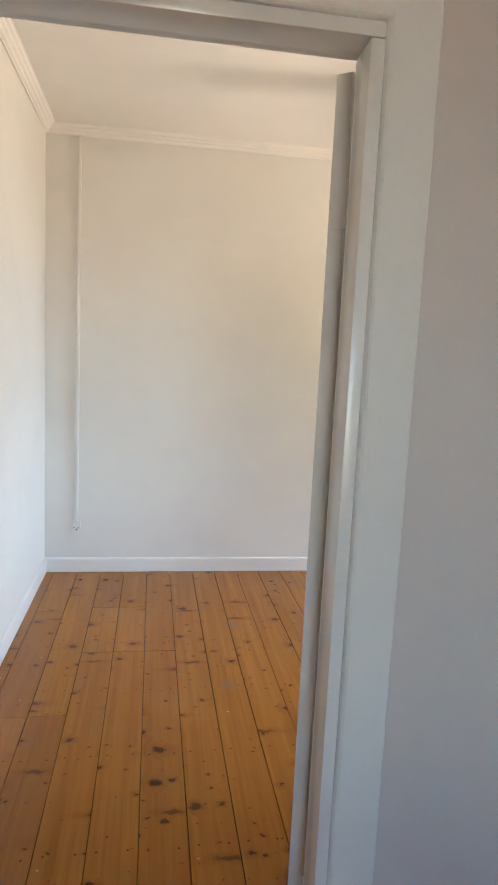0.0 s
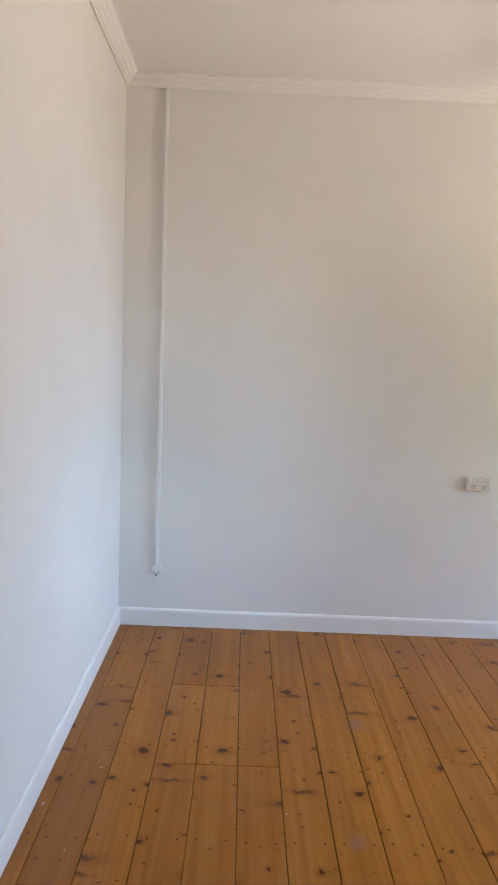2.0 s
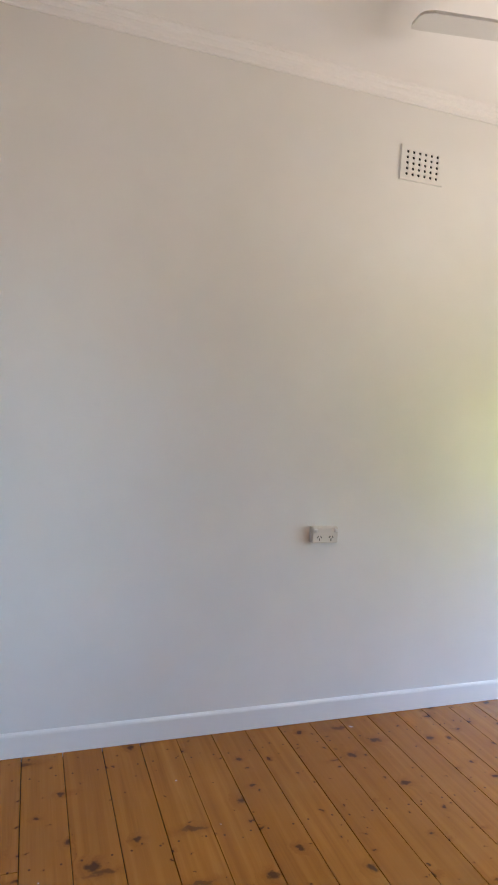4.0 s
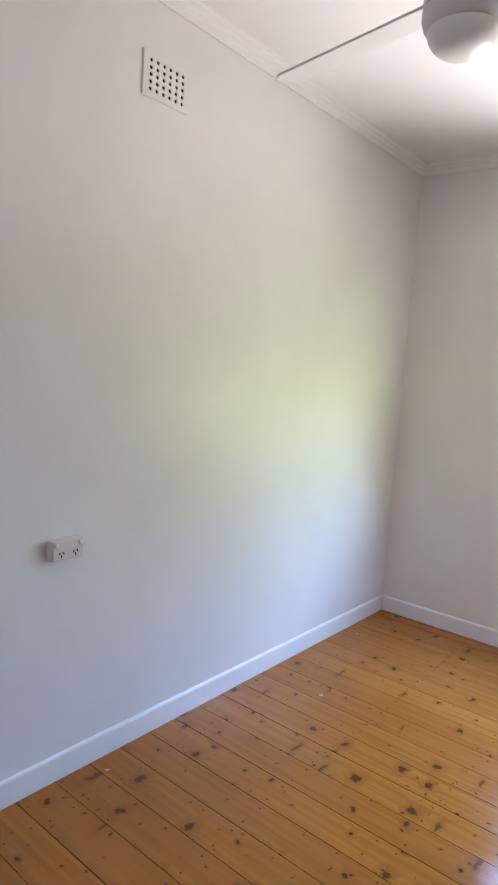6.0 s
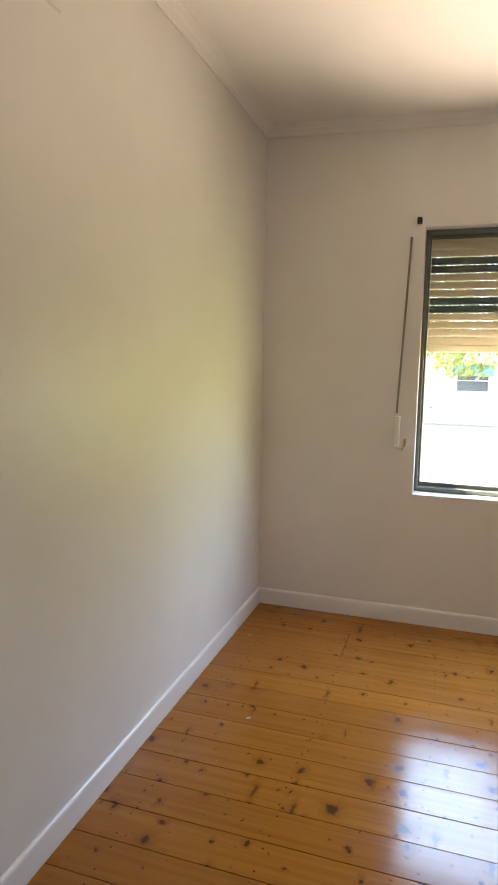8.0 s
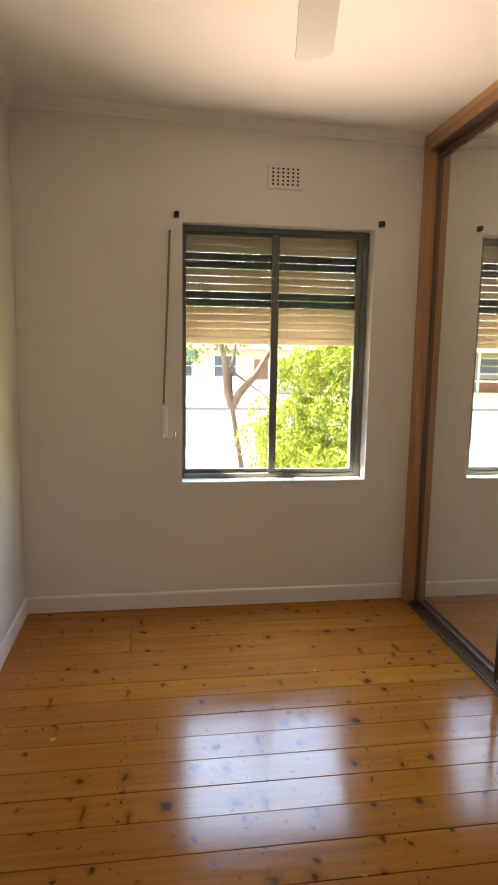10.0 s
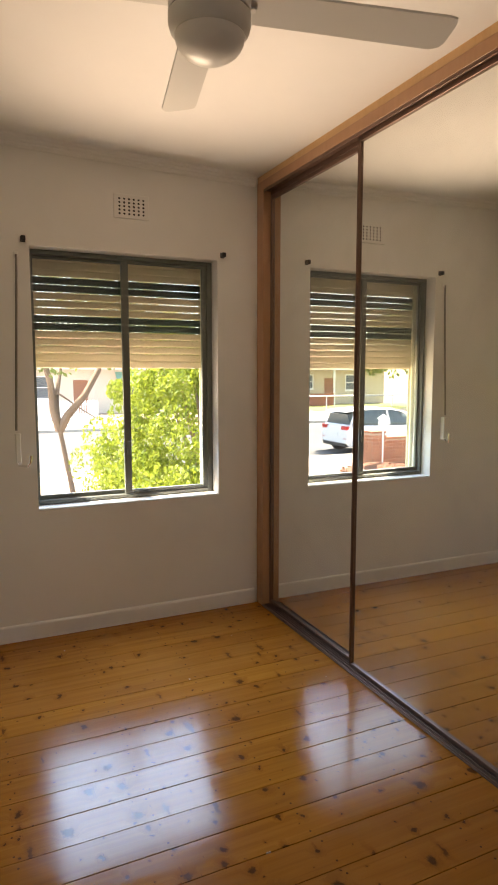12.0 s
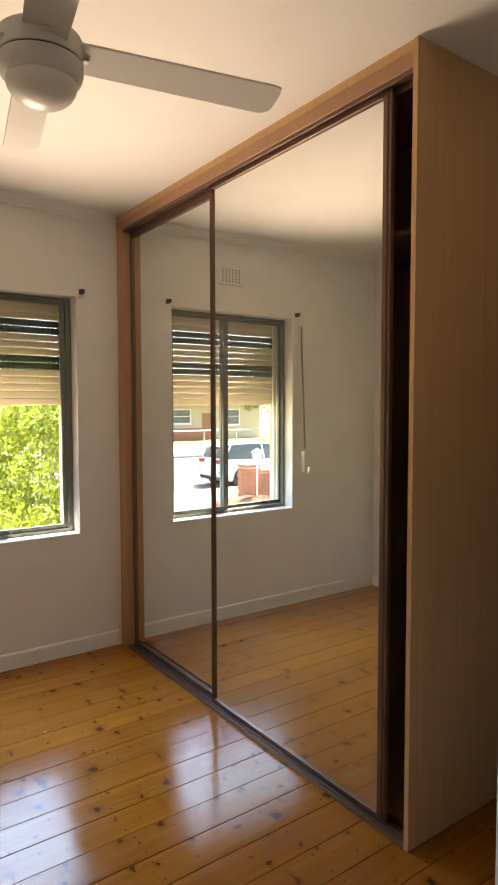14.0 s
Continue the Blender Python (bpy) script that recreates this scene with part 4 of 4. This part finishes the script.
bush = thing("bush", "tall dense yellow-green bush outside the window", "bush", (8.3, 0.55, GROUND))
bm = bmesh.new()
for k in range(6):
    a = k * 1.05
    tube(bm, [(8.3 + 0.1 * math.cos(a), 0.55 + 0.1 * math.sin(a), GROUND - 0.02), (8.3 + 0.35 * math.cos(a), 0.55 + 0.35 * math.sin(a), 0.5), (8.3 + 0.7 * math.cos(a), 0.55 + 0.7 * math.sin(a), 1.5)], [0.05, 0.035, 0.012], 7)
part("stems", bm, M["bark"], bush)
bm = leaf_cloud(bmesh.new(), clumps(8.3, 0.45, GROUND + 0.25, 2.15, 1.85, 350, 11, 0.22), 80000, 0.055, 12)
part("crown", bm, M["leaf"], bush)
bush2 = thing("low_shrub", "low bright-green shrub in front of the bush", "shrub", (6.9, 1.15, GROUND))
bm = bmesh.new()
for k in range(5):
    a = k * 1.26
    tube(bm, [(6.9, 1.15, GROUND - 0.02), (6.9 + 0.3 * math.cos(a), 1.15 + 0.3 * math.sin(a), GROUND + 0.7)], [0.02, 0.008], 6)
part("stems", bm, M["bark"], bush2)
part("crown", leaf_cloud(bmesh.new(), clumps(6.9, 1.15, GROUND + 0.2, 0.42, 0.72, 40, 21, 0.24), 5000, 0.075, 22), M["leaf"], bush2)


def tree(base, fork, limbs, crown, leaves, size, seed, trunk_r, label):
    t = thing("tree", label, "tree", base)
    bm = bmesh.new()
    mid = [(base[i] * 0.5 + fork[i] * 0.5) + (0.03 if i == 0 else 0) for i in range(3)]
    tube(bm, [(base[0], base[1], base[2] - 0.03), mid, fork], [trunk_r * 1.25, trunk_r, trunk_r * 0.95], 12)
    part("trunk", bm, M["bark"], t, smooth=True)
    for pts, r in limbs:
        bm = bmesh.new()
        tube(bm, [fork, *pts], [r] + [r * (1 - 0.8 * (i + 1) / len(pts)) for i in range(len(pts))], 9)
        part("limb", bm, M["bark"], t, smooth=True)
    part("crown", leaf_cloud(bmesh.new(), crown, leaves, size, seed), M["leaf_tree"], t)
    return t


TB = (12.2, 1.80, GROUND)
forked = tree(TB, (12.2, 2.06, 0.44), [
    ([(12.2, 2.16, 0.80), (12.2, 2.20, 1.3), (12.15, 2.30, 1.7), (12.1, 2.55, 2.4), (12.2, 2.9, 3.4)], 0.092),
    ([(12.1, 1.93, 0.72), (12.0, 1.62, 1.10), (12.0, 1.36, 1.55), (12.0, 1.25, 2.0), (12.1, 1.0, 2.8), (12.0, 0.8, 3.6)], 0.085),
    ([(12.2, 2.10, 1.1), (12.3, 2.0, 1.55), (12.5, 1.95, 2.2)], 0.06),
], clumps(12.2, 2.1, 1.66, 4.2, 2.0, 46, 31, 0.45), 5000, 0.11, 32, 0.046, "forked tree with pale bark and thin crown")
part("dead_branch", tube(bmesh.new(), [(12.2, 2.19, 1.21), (12.2, 1.96, 1.05), (12.18, 1.62, 0.80), (12.2, 1.29, 0.59)], [0.020, 0.017, 0.014, 0.007], 7), M["bark"], forked, "thin bare branch", True)
tree((38.5, 31.0, GROUND), (38.5, 31.0, 1.6), [
    ([(38.6, 30.2, 2.6), (38.7, 29.4, 4.0)], 0.14), ([(38.4, 31.8, 2.8), (38.2, 32.6, 4.4)], 0.14), ([(38.1, 31.0, 3.0), (37.8, 31.1, 5.0)], 0.12),
], clumps(38.4, 30.8, 1.9, 6.0, 3.4, 60, 41, 0.75), 5000, 0.30, 42, 0.2, "leafy street tree in the front yard opposite")
tree((10.5, 14.5, GROUND), (10.5, 14.5, 1.8), [
    ([(10.3, 13.6, 3.0), (10.2, 12.6, 4.6)], 0.14), ([(10.8, 15.4, 3.2), (11.4, 16.0, 4.8)], 0.14),
], clumps(11.0, 14.6, 3.2, 6.4, 2.8, 40, 51, 0.7), 3200, 0.24, 52, 0.18, "garden tree casting dappled shade on the ground")

# ---- brick letterbox pier and low wall ----
PX, PY = 14.25, 10.35


def brick_mesh(l, d, h):
    me = bpy.data.meshes.new("brick")
    b = cuboid(-l / 2, l / 2, -d / 2, d / 2, -h / 2, h / 2, 0.004)
    b.to_mesh(me)
    b.free()
    me.materials.append(M["brick"])
    return me


def add_brick(parent, me, m):
    ob = new("brick", me)
    ob.matrix_world = m
    ob.parent = parent
    ob.matrix_parent_inverse = parent.matrix_world.inverted()
    return ob


pier = thing("letterbox_pier", "square red brick letterbox pier", "brick pier", (PX, PY, GROUND))
part("mortar_core", cuboid(PX - 0.21, PX + 0.21, PY - 0.21, PY + 0.21, GROUND - 0.02, GROUND + 0.93), M["mortar"], pier)
part("cap", cuboid(PX - 0.24, PX + 0.24, PY - 0.24, PY + 0.24, GROUND + 0.931, GROUND + 0.985, 0.01), M["brick"], pier, "red brick capping")
low = thing("low_garden_wall", "low red brick garden wall beside the pier", "garden wall", (PX + 0.05, PY + 2.6, GROUND))
part("mortar_core", cuboid(PX - 0.03, PX + 0.17, PY + 0.245, PY + 5.0, GROUND - 0.02, GROUND + 0.74), M["mortar"], low)
part("coping", cuboid(PX - 0.07, PX + 0.21, PY + 0.245, PY + 5.0, GROUND + 0.741, GROUND + 0.80, 0.01), M["brick"], low, "red brick coping")
long_b = brick_mesh(0.218, 0.016, 0.076)
for row in range(10):
    z = GROUND + 0.045 + row * 0.088
    for c in range(2):
        off = -0.107 + c * 0.228 + (0.02 if row % 2 else -0.02)
        add_brick(pier, long_b, Matrix.Translation((PX + off, PY - 0.214, z)))
        add_brick(pier, long_b, Matrix.Translation((PX - 0.214, PY + off, z)) @ Matrix.Rotation(radians(90), 4, "Z"))
    if row < 8:
        for c in range(20):
            y = PY + 0.36 + c * 0.228 + (0.114 if row % 2 else 0)
            add_brick(low, long_b, Matrix.Translation((PX - 0.034, y, z)) @ Matrix.Rotation(radians(90), 4, "Z"))

bm = bmesh.new()
rnd = random.Random(5)
segs = 36
rings = []
for k, rr in enumerate((1.0, 0.75, 0.45, 0.15)):
    rings.append([bm.verts.new((12.9 + 1.5 * rr * math.cos(a) * rnd.uniform(0.93, 1.07), 9.9 + 1.2 * rr * math.sin(a) * rnd.uniform(0.93, 1.07), GROUND + 0.012 + (0.05, 0.14, 0.22, 0.26)[k] * (k > 0) * rnd.uniform(0.85, 1.1))) for a in [2 * math.pi * i / segs for i in range(segs)]])
for a, b in zip(rings, rings[1:]):
    for i in range(segs):
        bm.faces.new((a[i], a[(i + 1) % segs], b[(i + 1) % segs], b[i]))
bm.faces.new(rings[-1])
base_ring = [bm.verts.new((v.co.x, v.co.y, GROUND - 0.02)) for v in rings[0]]
for i in range(segs):
    bm.faces.new((base_ring[i], base_ring[(i + 1) % segs], rings[0][(i + 1) % segs], rings[0][i]))
for _ in range(900):
    a, rr = rnd.uniform(0, 6.283), math.sqrt(rnd.random())
    c = Vector((12.9 + 1.5 * rr * math.cos(a), 9.9 + 1.2 * rr * math.sin(a), GROUND + 0.03 + 0.25 * (1 - rr)))
    q = Euler((rnd.uniform(-0.7, 0.7), rnd.uniform(-0.7, 0.7), rnd.uniform(0, 6.28))).to_quaternion()
    s = rnd.uniform(0.03, 0.08)
    bm.faces.new([bm.verts.new(c + q @ Vector(p) * s) for p in ((-1, -0.4, 0), (1, -0.3, 0.1), (0.9, 0.4, 0), (-0.9, 0.3, 0.1))])
tagged(mesh_ob("mulch_mound", bm, M["mulch"]), "mound of red-brown bark mulch on the ground", "mulch", kind="stuff")

post = thing("garden_post", "thin white garden post with a white box on top", "post", (13.3, 9.95, GROUND))
bm = bmesh.new()
tube(bm, [(13.3, 9.95, GROUND + 0.1), (13.3, 9.95, GROUND + 1.22)], 0.022, 10)
part("pole", bm, M["white"], post)
bm = cuboid(-0.17, 0.17, -0.12, 0.12, 0.0, 0.17, 0.02)
prism(bm, [(-0.15, 0.172), (0.15, 0.172), (0.0, 0.27)], "x", -0.19, 0.19)
bmesh.ops.rotate(bm, matrix=Matrix.Rotation(radians(35), 3, "Z"), verts=bm.verts)
bmesh.ops.translate(bm, vec=(13.3, 9.95, GROUND + 1.222), verts=bm.verts)
part("box", bm, M["white"], post)

# ---- parked hatchback ----
RX, RY, RZ = 18.15, 11.45, GROUND - 0.12
car = thing("parked_car", "white hatchback parked along the kerb", "car", (RX, RY + 2.1, RZ))


def car_shell(stations, material, name, label=""):
    """Loft of cross-sections along the car: (y, half width low, half width high, z low, z mid, z high)."""
    bm = bmesh.new()
    rows = []
    for y, wl, wm, wh, zl, zm, zh in stations:
        sec = [(-wl, zl), (-wm, (zl + zm) / 2), (-wm, zm), (-wh, zh - 0.03), (-wh * 0.85, zh), (wh * 0.85, zh), (wh, zh - 0.03), (wm, zm), (wm, (zl + zm) / 2), (wl, zl)]
        rows.append([bm.verts.new((RX + x, RY + y, RZ + z)) for x, z in sec])
    n = len(rows[0])
    for a, b in zip(rows, rows[1:]):
        for i in range(n):
            bm.faces.new((a[i], a[(i + 1) % n], b[(i + 1) % n], b[i]))
    bm.faces.new(rows[0])
    bm.faces.new(list(reversed(rows[-1])))
    bmesh.ops.recalc_face_normals(bm, faces=bm.faces)
    return part(name, bm, material, car, label, True)


body = car_shell([
    (0.00, 0.74, 0.80, 0.70, 0.36, 0.62, 0.86), (0.10, 0.80, 0.86, 0.74, 0.26, 0.66, 0.97), (0.40, 0.84, 0.89, 0.76, 0.22, 0.70, 0.98),
    (1.20, 0.86, 0.90, 0.78, 0.20, 0.70, 0.95), (2.60, 0.86, 0.90, 0.78, 0.20, 0.68, 0.93), (3.20, 0.85, 0.89, 0.76, 0.21, 0.66, 0.92),
    (3.90, 0.82, 0.86, 0.66, 0.23, 0.60, 0.80), (4.20, 0.72, 0.76, 0.55, 0.28, 0.52, 0.68), (4.32, 0.60, 0.64, 0.45, 0.34, 0.48, 0.60)], M["car"], "body")
car_shell([
    (0.16, 0.70, 0.72, 0.56, 0.93, 0.97, 1.30), (0.42, 0.72, 0.74, 0.58, 0.93, 1.02, 1.43), (1.10, 0.74, 0.76, 0.60, 0.93, 1.04, 1.47),
    (1.90, 0.74, 0.76, 0.60, 0.92, 1.03, 1.46), (2.55, 0.72, 0.74, 0.56, 0.91, 0.99, 1.32), (3.25, 0.70, 0.70, 0.60, 0.88, 0.92, 0.96)], M["car_glass"], "glasshouse", "dark tinted windows")
car_shell([
    (0.02, 0.60, 0.61, 0.55, 1.375, 1.385, 1.42), (0.42, 0.60, 0.61, 0.56, 1.405, 1.425, 1.475), (1.10, 0.62, 0.63, 0.58, 1.44, 1.455, 1.505),
    (1.90, 0.62, 0.63, 0.58, 1.43, 1.445, 1.495), (2.45, 0.58, 0.59, 0.54, 1.345, 1.355, 1.385)], M["car"], "roof", "white roof with rear spoiler")
for s in (-1, 1):
    for pts in ([(s * 0.775, 0.15, 0.96), (s * 0.70, 0.30, 1.20), (s * 0.62, 0.48, 1.42)], [(s * 0.785, 1.75, 0.94), (s * 0.635, 1.72, 1.44)], [(s * 0.775, 3.10, 0.93), (s * 0.70, 2.75, 1.14), (s * 0.60, 2.35, 1.38)]):
        bm = bmesh.new()
        tube(bm, [(RX + a, RY + b, RZ + c) for a, b, c in pts], 0.035, 8)
        part("pillar", bm, M["car"], car, "", True)
for s in (-1, 1):
    bm = cuboid(RX + s * 0.60 - 0.17, RX + s * 0.60 + 0.17, RY - 0.015, RY + 0.12, RZ + 0.80, RZ + 0.93, 0.02, 2)
    part("tail_light", bm, M["red_lens"], car, "red tail light")
    part("reflector", cuboid(RX + s * 0.66 - 0.06, RX + s * 0.66 + 0.06, RY - 0.02, RY + 0.01, RZ + 0.50, RZ + 0.53, 0.004), M["red_lens"], car)
    part("mirror_pod", cuboid(RX + s * 0.94 - 0.08, RX + s * 0.94 + 0.08, RY + 2.78, RY + 2.90, RZ + 0.94, RZ + 1.08, 0.03, 2), M["car"], car)
    for y in (0.78, 3.38):
        wx = RX + s * 0.80
        bm = bmesh.new()
        tube(bm, [(wx - s * 0.02, RY + y, RZ + 0.325), (wx + s * 0.115, RY + y, RZ + 0.325)], 0.37, 28)
        part("wheel_arch", bm, M["trim_black"], car)
        w = part("wheel", (lambda b: (bmesh.ops.rotate(b, matrix=Matrix.Rotation(radians(90), 3, "Y"), verts=b.verts), bmesh.ops.translate(b, vec=(wx + s * 0.02, RY + y, RZ + 0.315), verts=b.verts), b)[-1])(lathe([(0.21, -0.10), (0.29, -0.105), (0.315, -0.08), (0.315, 0.08), (0.29, 0.105), (0.21, 0.10)], 32)), M["tyre"], car, "black tyre", True)
        bm = bmesh.new()
        fx = wx + s * 0.118
        for k in range(10):
            a = 2 * math.pi * k / 10
            tube(bm, [(fx, RY + y + 0.04 * math.cos(a), RZ + 0.315 + 0.04 * math.sin(a)), (fx + s * 0.008, RY + y + 0.205 * math.cos(a + 0.08), RZ + 0.315 + 0.205 * math.sin(a + 0.08))], [0.020, 0.014], 6)
        tube(bm, [(fx - s * 0.01, RY + y, RZ + 0.315), (fx + s * 0.02, RY + y, RZ + 0.315)], 0.05, 14)
        for k in range(28):
            a0, a1 = 2 * math.pi * k / 28, 2 * math.pi * (k + 1) / 28
            tube(bm, [(fx + s * 0.004, RY + y + 0.212 * math.cos(a0), RZ + 0.315 + 0.212 * math.sin(a0)), (fx + s * 0.004, RY + y + 0.212 * math.cos(a1), RZ + 0.315 + 0.212 * math.sin(a1))], 0.013, 6)
        part("rim", bm, M["alloy"], w, "ten-spoke alloy rim")
part("number_plate", cuboid(RX - 0.26, RX + 0.26, RY - 0.022, RY + 0.02, RZ + 0.58, RZ + 0.70, 0.005), M["plate"], car, "pale number plate")
part("rear_bumper_trim", cuboid(RX - 0.70, RX + 0.70, RY - 0.012, RY + 0.20, RZ + 0.24, RZ + 0.37, 0.02), M["trim_black"], car, "black lower bumper")


# ---- houses over the road ----
def house(name, x0, y0, y1, depth, eave_z, ridge, wall_mat, wins, doors, label, porch=None, awnings=()):
    h = thing("house", label, "house", (x0 + depth / 2, (y0 + y1) / 2, GROUND))
    holes = [(a, b, c, d) for a, b, c, d in wins + doors]
    part("wall", wall_with_opening("x", x0, x0 + 0.25, y0, y1, GROUND - 0.05, eave_z, holes), wall_mat, h)
    bm = bmesh.new()
    box(bm, x0 + 0.2505, x0 + depth, y0, y0 + 0.25, GROUND - 0.05, eave_z)
    box(bm, x0 + 0.2505, x0 + depth, y1 - 0.25, y1, GROUND - 0.05, eave_z)
    box(bm, x0 + depth - 0.25, x0 + depth - 0.0005, y0 + 0.2505, y1 - 0.2505, GROUND - 0.05, eave_z)
    part("wall", bm, wall_mat, h)
    o = 0.6
    bm = bmesh.new()
    a = [bm.verts.new(c) for c in ((x0 - o, y0 - o, eave_z), (x0 + depth + o, y0 - o, eave_z), (x0 + depth + o, y1 + o, eave_z), (x0 - o, y1 + o, eave_z))]
    xm = x0 + depth / 2
    r0, r1 = bm.verts.new((xm, y0 + depth / 2, ridge)), bm.verts.new((xm, y1 - depth / 2, ridge))
    for f in ((a[0], a[1], r0), (a[1], a[2], r1, r0), (a[2], a[3], r1), (a[3], a[0], r0, r1), (a[3], a[2], a[1], a[0])):
        bm.faces.new(f)
    bmesh.ops.recalc_face_normals(bm, faces=bm.faces)
    part("roof", bm, M["roof"], h, "terracotta tiled hip roof")
    bm = cuboid(x0 - o - 0.06, x0 - o - 0.002, y0 - o, y1 + o, eave_z - 0.10, eave_z + 0.06, 0.01)
    part("gutter", bm, M["white"], h, "white gutter")
    for a0, a1, c, d in wins:
        bm = bmesh.new()
        f = 0.07
        box(bm, x0 + 0.02, x0 + 0.10, a0, a0 + f, c, d)
        box(bm, x0 + 0.02, x0 + 0.10, a1 - f, a1, c, d)
        box(bm, x0 + 0.02, x0 + 0.10, a0 + f, a1 - f, d - f, d)
        box(bm, x0 + 0.02, x0 + 0.10, a0 + f, a1 - f, c, c + f)
        box(bm, x0 + 0.02, x0 + 0.09, a0 + f, a1 - f, (c + d) / 2 - 0.025, (c + d) / 2 + 0.025)
        w = part("window", bm, M["white"], h, "white-framed window")
        part("pane", cuboid(x0 + 0.05, x0 + 0.07, a0 + f, a1 - f, c + f, (c + d) / 2 - 0.026), M["far_glass"], w)
        part("pane", cuboid(x0 + 0.05, x0 + 0.07, a0 + f, a1 - f, (c + d) / 2 + 0.026, d - f), M["far_glass"], w)
        part("sill", cuboid(x0 - 0.06, x0 + 0.0195, a0 - 0.05, a1 + 0.05, c - 0.08, c - 0.002), M["white"], w)
    for a0, a1, c, d in doors:
        part("door", cuboid(x0 + 0.10, x0 + 0.15, a0 + 0.001, a1 - 0.001, c, d - 0.001), M["roof"], h, "dark timber front door")
    for a0, a1, c, d in awnings:
        bm = bmesh.new()
        prism(bm, [(x0 - 0.75, c), (x0 - 0.72, c - 0.02), (x0 - 0.002, d - 0.03), (x0 - 0.002, d)], "y", a0, a1)
        part("awning", bm, M["awning"], h, "faded green window awning")
    if porch:
        p0, p1 = porch
        for y in (p0, p1):
            part("porch_post", cuboid(x0 - 1.9, x0 - 1.78, y - 0.06, y + 0.06, GROUND, eave_z - 0.05), M["white"], h, "white porch post")
        part("porch_roof", cuboid(x0 - 2.1, x0 - 0.001 - o - 0.06, p0 - 0.3, p1 + 0.3, eave_z - 0.05, eave_z + 0.10), M["white"], h)
        part("porch_wall", cuboid(x0 - 1.9, x0 - 1.72, p0 + 0.061, p1 - 0.061, GROUND, GROUND + 0.95), M["brick"], h, "low red brick porch wall")
    return h


G = GROUND
house("house", 44.0, 19.5, 32.5, 9.0, G + 2.85, G + 5.0, M["house"], [(23.6, 25.6, G + 1.25, G + 2.4), (21.0, 22.4, G + 1.25, G + 2.4), (28.6, 30.4, G + 1.1, G + 2.4)], [(26.6, 27.5, G + 0.02, G + 2.1)], "cream brick bungalow with tiled roof across the road", porch=(22.6, 26.4))
house("house", 40.0, -12.0, 5.5, 9.0, G + 2.85, G + 5.2, M["house_b"], [(-1.6, -0.1, G + 0.95, G + 2.35), (1.2, 3.1, G + 0.95, G + 2.35), (-7.5, -5.5, G + 0.95, G + 2.35)], [(-3.6, -2.7, G + 0.02, G + 2.1)], "pale rendered bungalow with green awnings across the road", awnings=[(1.0, 3.3, G + 1.95, G + 2.6), (-7.7, -5.3, G + 1.95, G + 2.6)])

# ---- fences over the road ----
pf = thing("picket_fence", "white round-topped picket fence across the road", "fence", (35.0, 0.5, G))
for k in range(4):
    y = -3.0 + k * 2.3
    part("post", cuboid(35.03, 35.13, y - 0.05, y + 0.05, G - 0.02, G + 1.05), M["white"], pf)
for z in (0.25, 0.8):
    part("rail", cuboid(35.0, 35.029, -3.2, 4.2, G + z, G + z + 0.07), M["white"], pf)
me = bpy.data.meshes.new("picket")
bm = bmesh.new()
prism(bm, [(-0.04, 0.03), (0.04, 0.03), (0.04, 0.98), (0.025, 1.04), (0, 1.06), (-0.025, 1.04), (-0.04, 0.98)], "x", -0.012, 0.012)
bm.to_mesh(me)
bm.free()
me.materials.append(M["white"])
for k in range(56):
    ob = new("picket", me)
    ob.location = (34.985, -3.15 + k * 0.13, G)
    ob.parent = pf
    ob.matrix_parent_inverse = pf.matrix_world.inverted()

rail = thing("pipe_fence", "low galvanised pipe fence along the lawn opposite", "fence", (36.2, 26.0, G))
for k in range(10):
    y = 14.0 + k * 2.7
    bm = bmesh.new()
    tube(bm, [(36.2, y, G - 0.05), (36.2, y, G + 0.98)], 0.035, 8)
    part("post", bm, M["steel"], rail)
bm = bmesh.new()
tube(bm, [(36.2, 13.8, G + 1.0), (36.2, 38.6, G + 1.0)], 0.04, 8)
part("rail", bm, M["steel"], rail)

# ---- floorboards, one by one ----
floor = thing("floor", "varnished honey-coloured knotty pine floorboards", "floor", (1.6, 2.8, -0.011), kind="structure")
PW, PX0 = 0.1497, -0.172
PW2 = 0.1455
JOINTS = {-3: (2.95,), -2: (2.565, 3.606), -1: (2.565,), 0: (3.10, 3.646), 1: (3.10, 3.646), 2: (3.10,), 5: (0.9,), 23: (3.646,), 24: (3.646,)}


def board_edge(k):
    """The boards run slightly narrower past the middle of the room."""
    return PX0 + min(k, 10) * PW + max(k - 10, 0) * PW2


rnd = random.Random(77)
for k in range(-8, 28):
    x0, x1 = board_edge(k), board_edge(k + 1)
    x0, x1 = max(x0, -1.275), min(x1, W_EAST - 0.003)
    if x1 - x0 < 0.02:
        continue
    inside = x0 > W_WEST - 0.1
    cuts = [-1.99, *JOINTS.get(k, ()), (W_NORTH - 0.003) if inside else 1.335]
    if k > 13:
        cuts[0] = 1.47
    for a, b in zip(cuts, cuts[1:]):
        w = x1 - x0
        me = bpy.data.meshes.new("board")
        g = rnd.uniform(0.0007, 0.0015)
        bm = cuboid(-w / 2 + g, w / 2 - g, a + 0.0009, b - 0.0009, -0.021, 0.0, 0.0012)
        bm.to_mesh(me)
        bm.free()
        me.materials.append(M["pine"])
        ob = new("floorboard", me)
        ob.matrix_world = Matrix.Translation(((x0 + x1) / 2, 0, rnd.uniform(-0.0006, 0.0002))) @ Matrix.Rotation(radians(rnd.uniform(-0.18, 0.18)), 4, "Y")
        ob.parent = floor
        ob.matrix_parent_inverse = floor.matrix_world.inverted()
